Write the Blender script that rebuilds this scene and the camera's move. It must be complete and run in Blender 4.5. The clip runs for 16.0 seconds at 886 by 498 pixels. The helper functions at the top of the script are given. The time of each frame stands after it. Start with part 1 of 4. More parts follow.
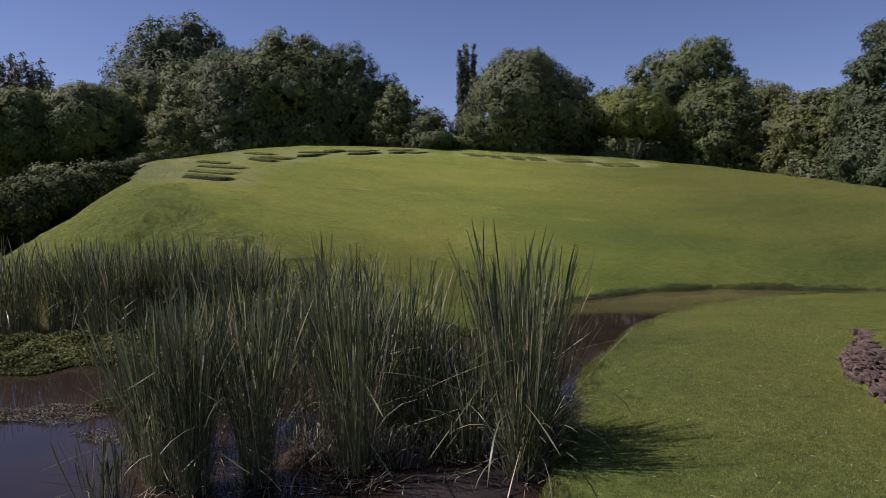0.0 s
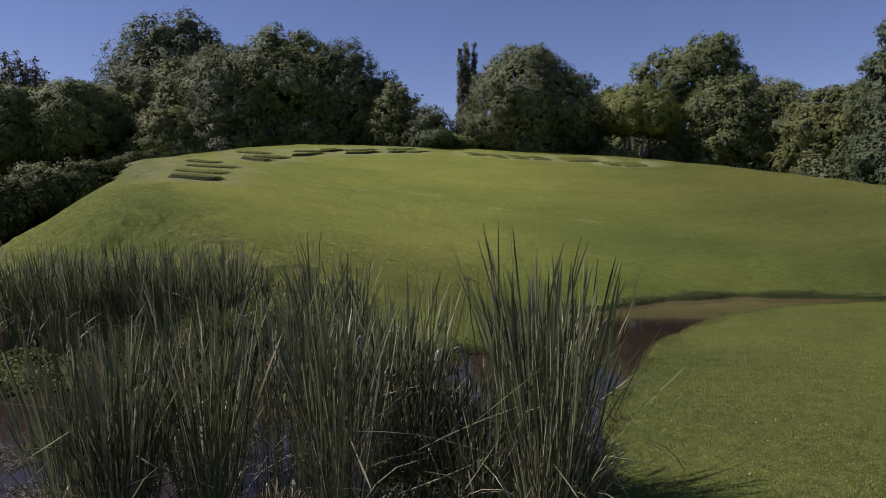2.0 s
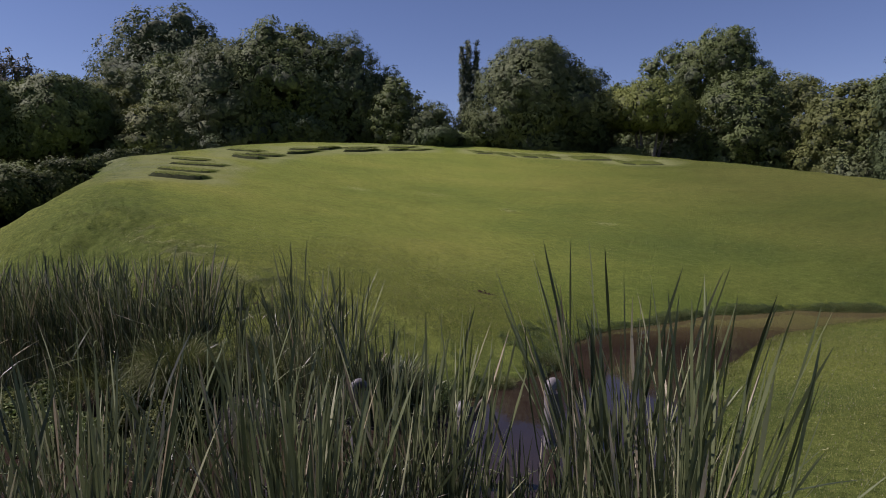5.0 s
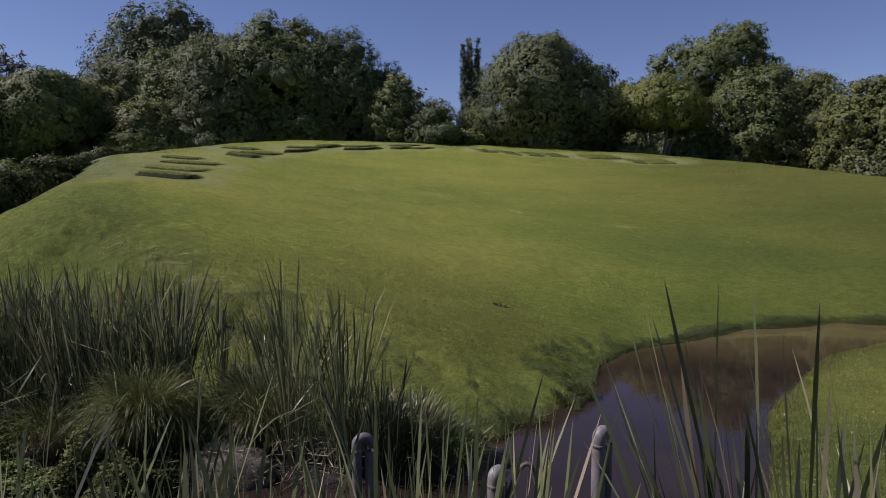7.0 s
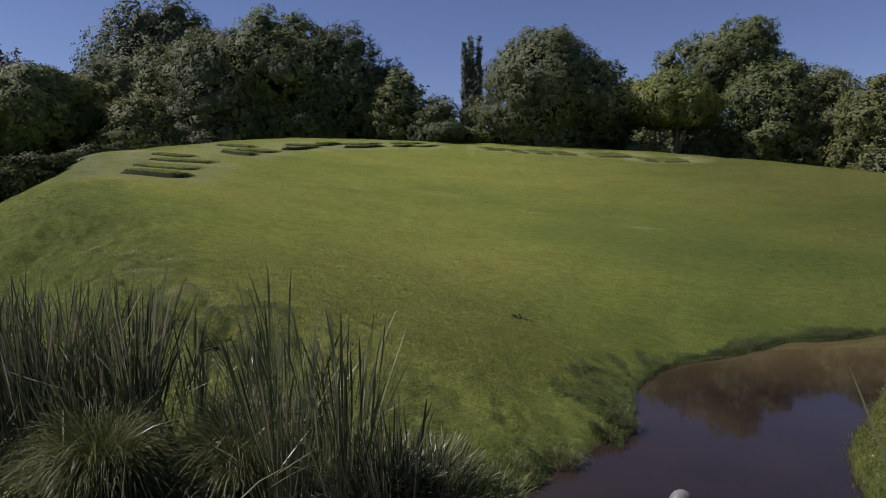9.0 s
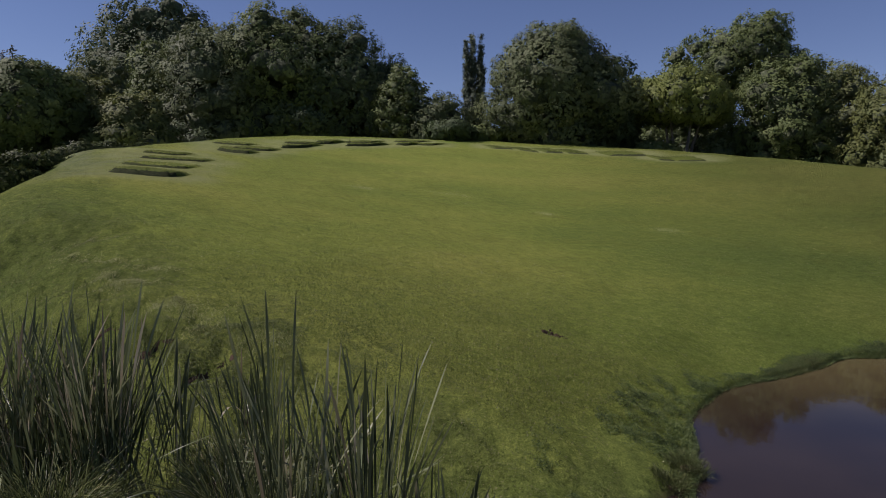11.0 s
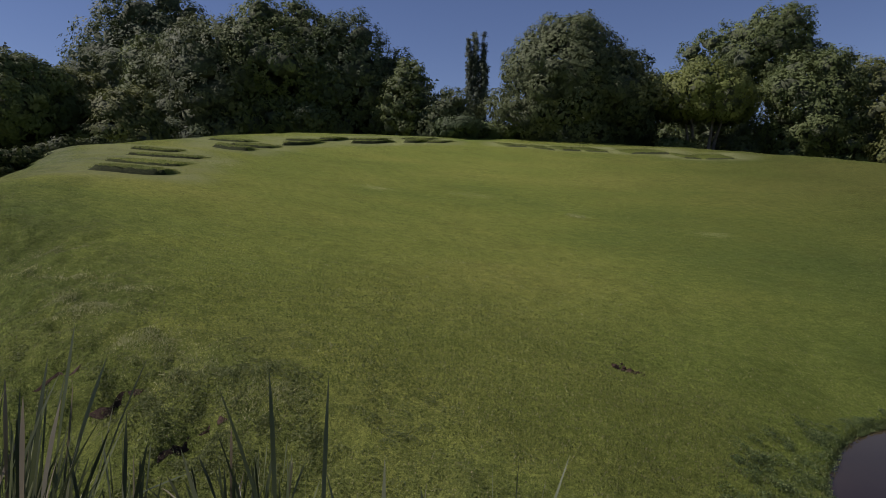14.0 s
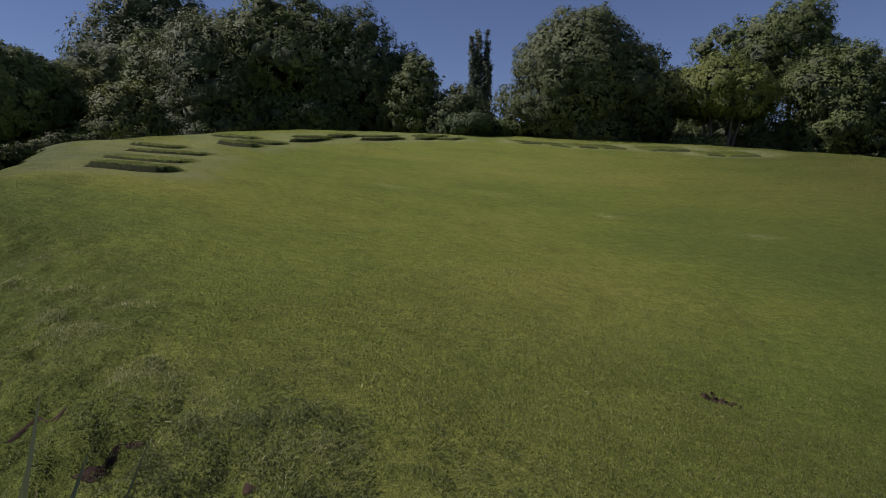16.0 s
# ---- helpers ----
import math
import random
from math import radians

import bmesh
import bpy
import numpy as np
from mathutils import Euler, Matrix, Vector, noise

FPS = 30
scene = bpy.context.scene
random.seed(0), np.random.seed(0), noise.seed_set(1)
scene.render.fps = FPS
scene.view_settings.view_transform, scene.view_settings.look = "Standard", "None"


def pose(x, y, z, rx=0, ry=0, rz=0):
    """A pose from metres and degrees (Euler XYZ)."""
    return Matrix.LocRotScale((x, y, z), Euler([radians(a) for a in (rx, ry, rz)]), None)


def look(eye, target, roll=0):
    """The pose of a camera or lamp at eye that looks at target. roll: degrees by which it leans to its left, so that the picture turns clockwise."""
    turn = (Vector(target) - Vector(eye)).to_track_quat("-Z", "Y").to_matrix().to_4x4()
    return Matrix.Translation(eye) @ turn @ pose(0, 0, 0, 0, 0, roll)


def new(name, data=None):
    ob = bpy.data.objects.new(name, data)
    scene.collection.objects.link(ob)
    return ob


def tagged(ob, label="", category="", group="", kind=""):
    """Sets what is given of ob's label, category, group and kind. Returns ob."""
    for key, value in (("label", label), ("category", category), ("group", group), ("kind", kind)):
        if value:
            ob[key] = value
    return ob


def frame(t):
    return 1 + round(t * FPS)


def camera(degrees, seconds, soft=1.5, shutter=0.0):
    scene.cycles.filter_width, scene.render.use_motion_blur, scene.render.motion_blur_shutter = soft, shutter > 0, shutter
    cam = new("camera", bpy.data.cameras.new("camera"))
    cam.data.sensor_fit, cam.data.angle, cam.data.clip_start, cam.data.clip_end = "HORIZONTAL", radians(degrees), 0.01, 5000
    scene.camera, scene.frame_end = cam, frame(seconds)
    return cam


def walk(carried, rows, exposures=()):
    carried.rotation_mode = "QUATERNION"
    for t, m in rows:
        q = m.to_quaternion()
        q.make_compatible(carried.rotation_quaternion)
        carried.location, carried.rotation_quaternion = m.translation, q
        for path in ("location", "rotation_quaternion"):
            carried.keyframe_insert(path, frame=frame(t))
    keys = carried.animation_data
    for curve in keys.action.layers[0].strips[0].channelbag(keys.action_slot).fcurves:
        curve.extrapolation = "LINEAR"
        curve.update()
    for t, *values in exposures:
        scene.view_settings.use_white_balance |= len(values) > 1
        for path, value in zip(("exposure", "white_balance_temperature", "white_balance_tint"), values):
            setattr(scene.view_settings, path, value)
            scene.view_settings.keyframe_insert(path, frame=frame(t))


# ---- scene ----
cam = camera(70.0, 16.0, 0.95)
METRES, EYE, TILT, LEAN, TURN, AHEAD = 7.5, 2.49, -4.9, 0.0, 0.0, 1.302
ROWS = [
    (0.0, 0.0, 0.0, 0.0, 0.0, 0.0, -0.0),
    (0.5, -0.0007, 0.0286, 0.0037, -0.01, 0.01, 0.01),
    (1.0, -0.0018, 0.0607, 0.0074, -0.01, 0.02, -0.01),
    (1.5, -0.0035, 0.0896, 0.0115, -0.01, 0.02, -0.01),
    (2.0, -0.0054, 0.1219, 0.0153, 0.0, 0.02, -0.0),
    (2.5, -0.0079, 0.1513, 0.0183, 0.02, 0.02, -0.01),
    (3.0, -0.0118, 0.1828, 0.022, 0.03, 0.02, -0.01),
    (3.5, -0.0151, 0.2122, 0.0245, 0.05, 0.04, -0.01),
    (4.0, -0.0185, 0.2442, 0.0279, 0.06, 0.06, 0.0),
    (6.5, -0.0518, 0.3984, 0.0501, 0.01, -0.0, 0.01),
    (7.0, -0.0567, 0.4298, 0.0553, 0.01, -0.02, -0.01),
    (7.5, -0.0623, 0.4589, 0.0588, 0.02, -0.03, -0.0),
    (8.0, -0.069, 0.4895, 0.0614, 0.02, -0.03, 0.01),
    (8.5, -0.0754, 0.5168, 0.0638, 0.02, -0.03, 0.0),
    (9.0, -0.0834, 0.546, 0.067, 0.0, -0.04, -0.0),
    (11.5, -0.1332, 0.6879, 0.0843, -0.04, -0.07, 0.02),
    (12.0, -0.1439, 0.7185, 0.0873, -0.06, -0.06, 0.04),
    (12.5, -0.1542, 0.7467, 0.0905, -0.07, -0.06, 0.04),
    (13.0, -0.1646, 0.7769, 0.0939, -0.06, -0.06, 0.05),
    (13.5, -0.1753, 0.8053, 0.0967, -0.07, -0.03, 0.05),
    (14.0, -0.1889, 0.835, 0.0996, -0.08, -0.01, 0.04),
    (14.5, -0.2031, 0.8623, 0.1021, -0.09, -0.01, 0.06),
    (15.0, -0.2206, 0.8908, 0.105, -0.1, -0.02, 0.08),
    (15.5, -0.2386, 0.9173, 0.1074, -0.11, -0.03, 0.07),
    (16.0, -0.2591, 0.9464, 0.11, -0.11, -0.04, 0.08),
]
EXPOSURES = [(0.0, 0.25, 6150, 37), (8.0, 0.18, 6150, 34), (16.0, -0.13, 6150, 30)]
walk(cam, [(t, pose(0, 0, EYE, TILT, LEAN, TURN) @ pose(METRES * x, METRES * AHEAD * y, METRES * z, 90 + pitch, roll, yaw)) for t, x, y, z, yaw, pitch, roll in ROWS], EXPOSURES)

# ---- light ----
SUN_DIR = Vector((-0.82, 0.0, 1.0)).normalized()
world = bpy.data.worlds.new("sky")
scene.world = world
world.use_nodes = True
_nt = world.node_tree
_bg = _nt.nodes["Background"]
_sky = _nt.nodes.new("ShaderNodeTexSky")
_sky.sky_type = "NISHITA"
_sky.sun_disc = False
_sky.sun_elevation = math.asin(SUN_DIR.z)
_sky.sun_rotation = math.atan2(SUN_DIR.x, SUN_DIR.y)
_sky.altitude, _sky.air_density, _sky.dust_density, _sky.ozone_density = 1500.0, 1.0, 0.1, 3.0
_nt.links.new(_sky.outputs["Color"], _bg.inputs["Color"])
_bg.inputs["Strength"].default_value = 0.065
_sun = bpy.data.lights.new("sun", "SUN")
_sun.energy, _sun.angle, _sun.color = 4.8, radians(0.5), (1.0, 0.95, 0.86)
sun = new("sun", _sun)
sun.matrix_world = look(SUN_DIR * 80, (0, 0, 0))


# ---- materials ----
def node(nt, kind, **values):
    n = nt.nodes.new(kind)
    for key, value in values.items():
        n.inputs[key].default_value = value
    return n


def ramp(nt, fac, stops):
    r = nt.nodes.new("ShaderNodeValToRGB")
    e = r.color_ramp.elements
    while len(e) < len(stops):
        e.new(0.5)
    for slot, (at, c) in zip(e, stops):
        slot.position, slot.color = at, (*c, 1)
    nt.links.new(fac, r.inputs["Fac"])
    return r.outputs["Color"]


def mixed(nt, fac, a, b, mode="MIX"):
    m = nt.nodes.new("ShaderNodeMix")
    m.data_type, m.blend_type = "RGBA", mode
    for sock, v in ((m.inputs[0], fac), (m.inputs[6], a), (m.inputs[7], b)):
        if hasattr(v, "is_linked"):
            nt.links.new(v, sock)
        elif isinstance(v, (int, float)):
            sock.default_value = v
        else:
            sock.default_value = (*v, 1)
    return m.outputs[2]


def noise_at(nt, scale, detail=4.0, rough=0.55, stretch=(1, 1, 1), turn=0.0):
    g = nt.nodes.new("ShaderNodeNewGeometry")
    mp = nt.nodes.new("ShaderNodeMapping")
    mp.inputs["Scale"].default_value = stretch
    mp.inputs["Rotation"].default_value = (0, 0, turn)
    n = node(nt, "ShaderNodeTexNoise", Scale=scale, Detail=detail, Roughness=rough)
    nt.links.new(g.outputs["Position"], mp.inputs["Vector"])
    nt.links.new(mp.outputs[0], n.inputs["Vector"])
    return n.outputs["Fac"]


def material(name, rough=0.8, spec=0.3):
    m = bpy.data.materials.new(name)
    m.use_nodes = True
    b = m.node_tree.nodes["Principled BSDF"]
    b.inputs["Roughness"].default_value = rough
    b.inputs["Specular IOR Level"].default_value = spec
    return m, m.node_tree, b


def bump(nt, bsdf, height, strength, distance):
    b = node(nt, "ShaderNodeBump", Strength=strength, Distance=distance)
    nt.links.new(height, b.inputs["Height"])
    nt.links.new(b.outputs[0], bsdf.inputs["Normal"])


def leaf_material(name, stops, rough=0.55, through_light=0.3, patch=0.5, spec=0.3):
    """Leaves and blades: a colour of its own for each, wide patches of tone, some light let through."""
    m, nt, b = material(name, rough, spec)
    g = nt.nodes.new("ShaderNodeNewGeometry")
    c = ramp(nt, g.outputs["Random Per Island"], stops)
    tone = ramp(nt, noise_at(nt, patch, 3), [(0.3, (0.72, 0.74, 0.72)), (0.7, (1.22, 1.2, 1.1))])
    c = mixed(nt, 1.0, c, tone, "MULTIPLY")
    nt.links.new(c, b.inputs["Base Color"])
    if through_light:
        t = nt.nodes.new("ShaderNodeBsdfTranslucent")
        nt.links.new(c, t.inputs["Color"])
        mx = nt.nodes.new("ShaderNodeMixShader")
        mx.inputs[0].default_value = through_light
        nt.links.new(b.outputs[0], mx.inputs[1])
        nt.links.new(t.outputs[0], mx.inputs[2])
        nt.links.new(mx.outputs[0], nt.nodes["Material Output"].inputs["Surface"])
    return m


def lawn_material():
    m, nt, b = material("lawn", 0.95, 0.05)
    wide = noise_at(nt, 0.13, 4, 0.55, (1, 1.7, 1), 0.4)
    mid = noise_at(nt, 0.8, 5, 0.6, (1, 1.5, 1), -0.3)
    fine = noise_at(nt, 30.0, 4, 0.7)
    grain = noise_at(nt, 120.0, 2, 0.7)
    c = ramp(nt, wide, [(0.32, (0.139, 0.191, 0.040)), (0.5, (0.204, 0.247, 0.049)), (0.66, (0.253, 0.276, 0.060))])
    c = mixed(nt, ramp(nt, mid, [(0.5, (0, 0, 0)), (0.75, (0.5, 0.5, 0.5))]), c, (0.15, 0.168, 0.034))
    dry = noise_at(nt, 0.55, 5, 0.7)
    c = mixed(nt, ramp(nt, dry, [(0.64, (0, 0, 0)), (0.78, (0.5, 0.5, 0.5))]), c, (0.20, 0.205, 0.055))
    tuft = noise_at(nt, 5.5, 4, 0.65, (1, 1.4, 1), 0.9)
    c = mixed(nt, 1.0, c, ramp(nt, tuft, [(0.3, (0.76, 0.80, 0.78)), (0.7, (1.22, 1.19, 1.2))]), "MULTIPLY")
    c = mixed(nt, 1.0, c, ramp(nt, fine, [(0.28, (0.55, 0.58, 0.56)), (0.72, (1.45, 1.42, 1.38))]), "MULTIPLY")
    c = mixed(nt, 1.0, c, ramp(nt, grain, [(0.3, (0.6, 0.62, 0.6)), (0.7, (1.4, 1.38, 1.35))]), "MULTIPLY")
    # turf colour multiplied darker towards the east, from x = 1 to x = 12
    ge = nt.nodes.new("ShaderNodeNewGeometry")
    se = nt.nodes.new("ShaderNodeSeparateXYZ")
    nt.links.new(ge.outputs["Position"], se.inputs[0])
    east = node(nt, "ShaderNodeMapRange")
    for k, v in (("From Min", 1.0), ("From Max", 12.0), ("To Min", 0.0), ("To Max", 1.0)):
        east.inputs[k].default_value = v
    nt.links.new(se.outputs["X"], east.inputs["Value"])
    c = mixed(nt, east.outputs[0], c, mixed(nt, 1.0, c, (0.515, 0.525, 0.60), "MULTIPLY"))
    # dried turf round the beds, and a pale line along the rim
    pale = nt.nodes.new("ShaderNodeAttribute")
    pale.attribute_name = "pale"
    worn = mixed(nt, 1.0, pale.outputs["Fac"], ramp(nt, noise_at(nt, 1.6, 5, 0.7), [(0.3, (0.35, 0.35, 0.35)), (0.6, (1, 1, 1))]), "MULTIPLY")
    c = mixed(nt, worn, c, (0.25, 0.275, 0.115))
    # coarse turf on the flank, its tufts' self-shadowing put into a darker colour
    turf = nt.nodes.new("ShaderNodeAttribute")
    turf.attribute_name = "coarse"
    clump = ramp(nt, noise_at(nt, 7.0, 5, 0.7), [(0.35, (0.50, 0.55, 0.64)), (0.62, (0.80, 0.82, 0.95))])
    c = mixed(nt, turf.outputs["Fac"], c, mixed(nt, 1.0, c, clump, "MULTIPLY"))
    # darker turf along the channel
    bankside = nt.nodes.new("ShaderNodeAttribute")
    bankside.attribute_name = "near_bank"
    c = mixed(nt, bankside.outputs["Fac"], c, mixed(nt, 1.0, c, (0.80, 0.88, 0.86), "MULTIPLY"))
    # mud where the sheet dips to the water
    g = nt.nodes.new("ShaderNodeNewGeometry")
    s = nt.nodes.new("ShaderNodeSeparateXYZ")
    nt.links.new(g.outputs["Position"], s.inputs[0])
    low = node(nt, "ShaderNodeMapRange")
    for k, v in (("From Min", 0.06), ("From Max", -0.03), ("To Min", 0.0), ("To Max", 1.0)):
        low.inputs[k].default_value = v
    nt.links.new(s.outputs["Z"], low.inputs["Value"])
    c = mixed(nt, low.outputs[0], c, (0.055, 0.042, 0.028))
    nt.links.new(c, b.inputs["Base Color"])
    add = nt.nodes.new("ShaderNodeMath")
    add.operation = "ADD"
    nt.links.new(fine, add.inputs[0])
    nt.links.new(grain, add.inputs[1])
    bump(nt, b, add.outputs[0], 0.9, 0.035)
    return m


def water_material():
    m, nt, b = material("pond_water", 0.04, 0.5)
    b.inputs["IOR"].default_value = 1.33
    silt = noise_at(nt, 0.45, 3)
    deep = ramp(nt, silt, [(0.35, (0.017, 0.012, 0.0095)), (0.65, (0.029, 0.020, 0.014))])
    shallow = ramp(nt, silt, [(0.35, (0.062, 0.050, 0.022)), (0.65, (0.090, 0.074, 0.032))])
    g = nt.nodes.new("ShaderNodeNewGeometry")
    s = nt.nodes.new("ShaderNodeSeparateXYZ")
    nt.links.new(g.outputs["Position"], s.inputs[0])
    # tan towards the far channel: shallow mud plus a painted reflection of sunlit grass
    mud_reflection = node(nt, "ShaderNodeMapRange")
    for k, v in (("From Min", 13.2), ("From Max", 15.6), ("To Min", 0.0), ("To Max", 1.0)):
        mud_reflection.inputs[k].default_value = v
    nt.links.new(s.outputs["Y"], mud_reflection.inputs["Value"])
    nt.links.new(mixed(nt, mud_reflection.outputs[0], deep, shallow), b.inputs["Base Color"])
    bump(nt, b, noise_at(nt, 2.2, 2), 0.05, 0.02)
    return m


def rough_material(name, dark, mid, light, scale, rough=0.9, depth=0.02, spec=0.25):
    m, nt, b = material(name, rough, spec)
    c = ramp(nt, noise_at(nt, scale, 6, 0.65), [(0.3, dark), (0.5, mid), (0.7, light)])
    o = nt.nodes.new("ShaderNodeObjectInfo")
    c = mixed(nt, 1.0, c, ramp(nt, o.outputs["Random"], [(0, (0.75, 0.75, 0.78)), (1, (1.25, 1.2, 1.15))]), "MULTIPLY")
    c = mixed(nt, 1.0, c, ramp(nt, noise_at(nt, scale * 9, 4, 0.7), [(0.3, (0.7, 0.7, 0.7)), (0.7, (1.2, 1.2, 1.2))]), "MULTIPLY")
    nt.links.new(c, b.inputs["Base Color"])
    bump(nt, b, noise_at(nt, scale * 5, 6, 0.7), 0.8, depth)
    return m


LAWN = lawn_material()
WATER = water_material()
BLADE = leaf_material("grass_blade", [(0, (0.057, 0.084, 0.020)), (0.35, (0.128, 0.170, 0.037)), (0.65, (0.198, 0.240, 0.057)), (0.9, (0.271, 0.302, 0.101)), (1, (0.427, 0.406, 0.253))], 0.7, 0.25, 0.35, 0.15)
COARSE = leaf_material("coarse_blade", [(0, (0.058, 0.080, 0.018)), (0.5, (0.131, 0.158, 0.035)), (0.88, (0.204, 0.216, 0.069)), (1, (0.294, 0.272, 0.210))], 0.7, 0.35, 0.35, 0.12)
CLOVER = leaf_material("clover_leaf", [(0, (0.092, 0.118, 0.034)), (0.5, (0.132, 0.162, 0.048)), (0.85, (0.175, 0.198, 0.066)), (1, (0.27, 0.25, 0.14))], 0.65, 0.3, 0.6, 0.15)
INNER_BLADE = leaf_material("inner_lawn_blade", [(0, (0.130, 0.164, 0.042)), (0.55, (0.218, 0.246, 0.069)), (0.9, (0.294, 0.310, 0.114)), (1, (0.352, 0.319, 0.295))], 0.7, 0.4, 0.5, 0.1)
# dark colour that stands for shade on the strips' front faces
BED_SHADE = rough_material("strip_front_shade", (0.026, 0.036, 0.010), (0.045, 0.058, 0.016), (0.07, 0.085, 0.026), 14.0, 0.95, 0.03)
BED = leaf_material("bed_grass", [(0, (0.074, 0.111, 0.017)), (0.7, (0.148, 0.185, 0.033)), (1, (0.272, 0.278, 0.074))], 0.7, 0.3, 0.8, 0.2)
WEED = leaf_material("bank_weed", [(0, (0.034, 0.060, 0.015)), (0.6, (0.086, 0.132, 0.037)), (1, (0.196, 0.240, 0.083))], 0.6, 0.25, 1.5)
FLANK = leaf_material("flank_weed", [(0, (0.098, 0.127, 0.039)), (0.6, (0.146, 0.180, 0.056)), (1, (0.222, 0.245, 0.092))], 0.65, 0.3, 0.8)
REED = leaf_material("reed_leaf", [(0, (0.035, 0.049, 0.021)), (0.4, (0.086, 0.110, 0.047)), (0.66, (0.150, 0.176, 0.083)), (0.84, (0.265, 0.283, 0.163)), (0.92, (0.180, 0.141, 0.090)), (1, (0.457, 0.416, 0.302))], 0.42, 0.22, 1.2, 0.45)
CORE_LEAF = rough_material("crown_core", (0.064, 0.077, 0.039), (0.105, 0.129, 0.068), (0.160, 0.188, 0.096), 7.0, 0.8, 0.08, 0.2)
HEDGE_LEAF = leaf_material("hedge_leaf", [(0, (0.032, 0.046, 0.014)), (0.6, (0.054, 0.073, 0.022)), (1, (0.095, 0.115, 0.038))], 0.6, 0.25, 0.6, 0.1)
DRY = leaf_material("dry_leaf", [(0, (0.115, 0.104, 0.06)), (0.6, (0.235, 0.218, 0.132)), (1, (0.42, 0.40, 0.265))], 0.7, 0.15, 1.5)
STRAW = leaf_material("straw_grass", [(0, (0.28, 0.31, 0.11)), (0.6, (0.41, 0.43, 0.19)), (1, (0.54, 0.54, 0.30))], 0.7, 0.35, 1.5)
SEDGE = leaf_material("sedge", [(0, (0.041, 0.059, 0.015)), (0.6, (0.085, 0.110, 0.029)), (1, (0.170, 0.179, 0.067))], 0.5, 0.25, 1.5)
CRESS = leaf_material("cress_leaf", [(0, (0.062, 0.082, 0.026)), (0.6, (0.11, 0.13, 0.044)), (1, (0.18, 0.185, 0.07))], 0.75, 0.3, 1.0, 0.1)
SCUM = leaf_material("pond_scum", [(0, (0.048, 0.044, 0.028)), (0.6, (0.096, 0.09, 0.056)), (1, (0.185, 0.175, 0.112))], 0.7, 0.1, 2.0, 0.2)
BARK = rough_material("bark", (0.03, 0.024, 0.018), (0.07, 0.055, 0.042), (0.13, 0.11, 0.085), 3.0)
PALE_BARK = rough_material("pale_bark", (0.10, 0.09, 0.075), (0.2, 0.18, 0.15), (0.32, 0.30, 0.26), 3.0)
STONE = rough_material("wall_stone", (0.045, 0.032, 0.024), (0.086, 0.064, 0.048), (0.148, 0.116, 0.086), 5.0, 0.9, 0.03)
ROCK = rough_material("boulder", (0.044, 0.041, 0.030), (0.083, 0.078, 0.058), (0.138, 0.13, 0.10), 4.0, 0.9, 0.03)
BED_DARK = leaf_material("dark_bed_grass", [(0, (0.056, 0.080, 0.013)), (0.7, (0.104, 0.132, 0.022)), (1, (0.160, 0.172, 0.044))], 0.7, 0.2, 0.8, 0.2)
BED_SOD = rough_material("bed_sod", (0.074, 0.112, 0.018), (0.134, 0.177, 0.027), (0.224, 0.247, 0.051), 9.0, 0.95, 0.05)
SOIL = rough_material("soil", (0.03, 0.02, 0.013), (0.06, 0.04, 0.025), (0.10, 0.07, 0.045), 8.0, 0.95, 0.03)
# near-black: the shade among the reeds is put into the mud's colour
MUD = rough_material("shaded_mud", (0.010, 0.008, 0.006), (0.02, 0.016, 0.012), (0.04, 0.032, 0.024), 8.0, 0.6, 0.03)
PIPE = rough_material("grey_pipe", (0.09, 0.09, 0.088), (0.13, 0.13, 0.127), (0.18, 0.18, 0.172), 4.0, 0.5, 0.001, 0.4)
HOSE = rough_material("hose", (0.05, 0.045, 0.03), (0.09, 0.08, 0.055), (0.14, 0.13, 0.09), 6.0, 0.5, 0.001)


# ---- meshes ----
def mesh_of(name, verts, faces, mat, smooth=False):
    """A mesh from arrays: verts (n, 3) and faces (m, 3 or 4)."""
    verts, faces = np.asarray(verts, np.float32), np.asarray(faces, np.int32)
    me = bpy.data.meshes.new(name)
    k = faces.shape[1]
    me.vertices.add(len(verts))
    me.vertices.foreach_set("co", verts.ravel())
    me.loops.add(faces.size)
    me.loops.foreach_set("vertex_index", faces.ravel())
    me.polygons.add(len(faces))
    me.polygons.foreach_set("loop_start", np.arange(len(faces), dtype=np.int32) * k)
    if smooth:
        me.polygons.foreach_set("use_smooth", np.ones(len(faces), bool))
    me.update(calc_edges=True)
    me.materials.append(mat)
    return me


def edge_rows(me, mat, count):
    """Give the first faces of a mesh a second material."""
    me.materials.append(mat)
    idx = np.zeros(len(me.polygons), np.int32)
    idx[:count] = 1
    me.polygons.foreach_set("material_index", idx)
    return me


def part(name, data, parent=None, label="", kind=""):
    ob = new(name, data)
    if parent:
        ob.parent = parent
    return tagged(ob, label=label, kind=kind)


def thing(name, at, label, category, group="", kind=""):
    ob = new(name)
    ob.location = at
    ob.empty_display_size = 0.2
    return tagged(ob, label, category, group, kind)


def bm_mesh(name, bm, mat, smooth=False):
    me = bpy.data.meshes.new(name)
    bm.normal_update()
    bm.to_mesh(me)
    bm.free()
    for p in me.polygons:
        p.use_smooth = smooth
    me.materials.append(mat)
    return me


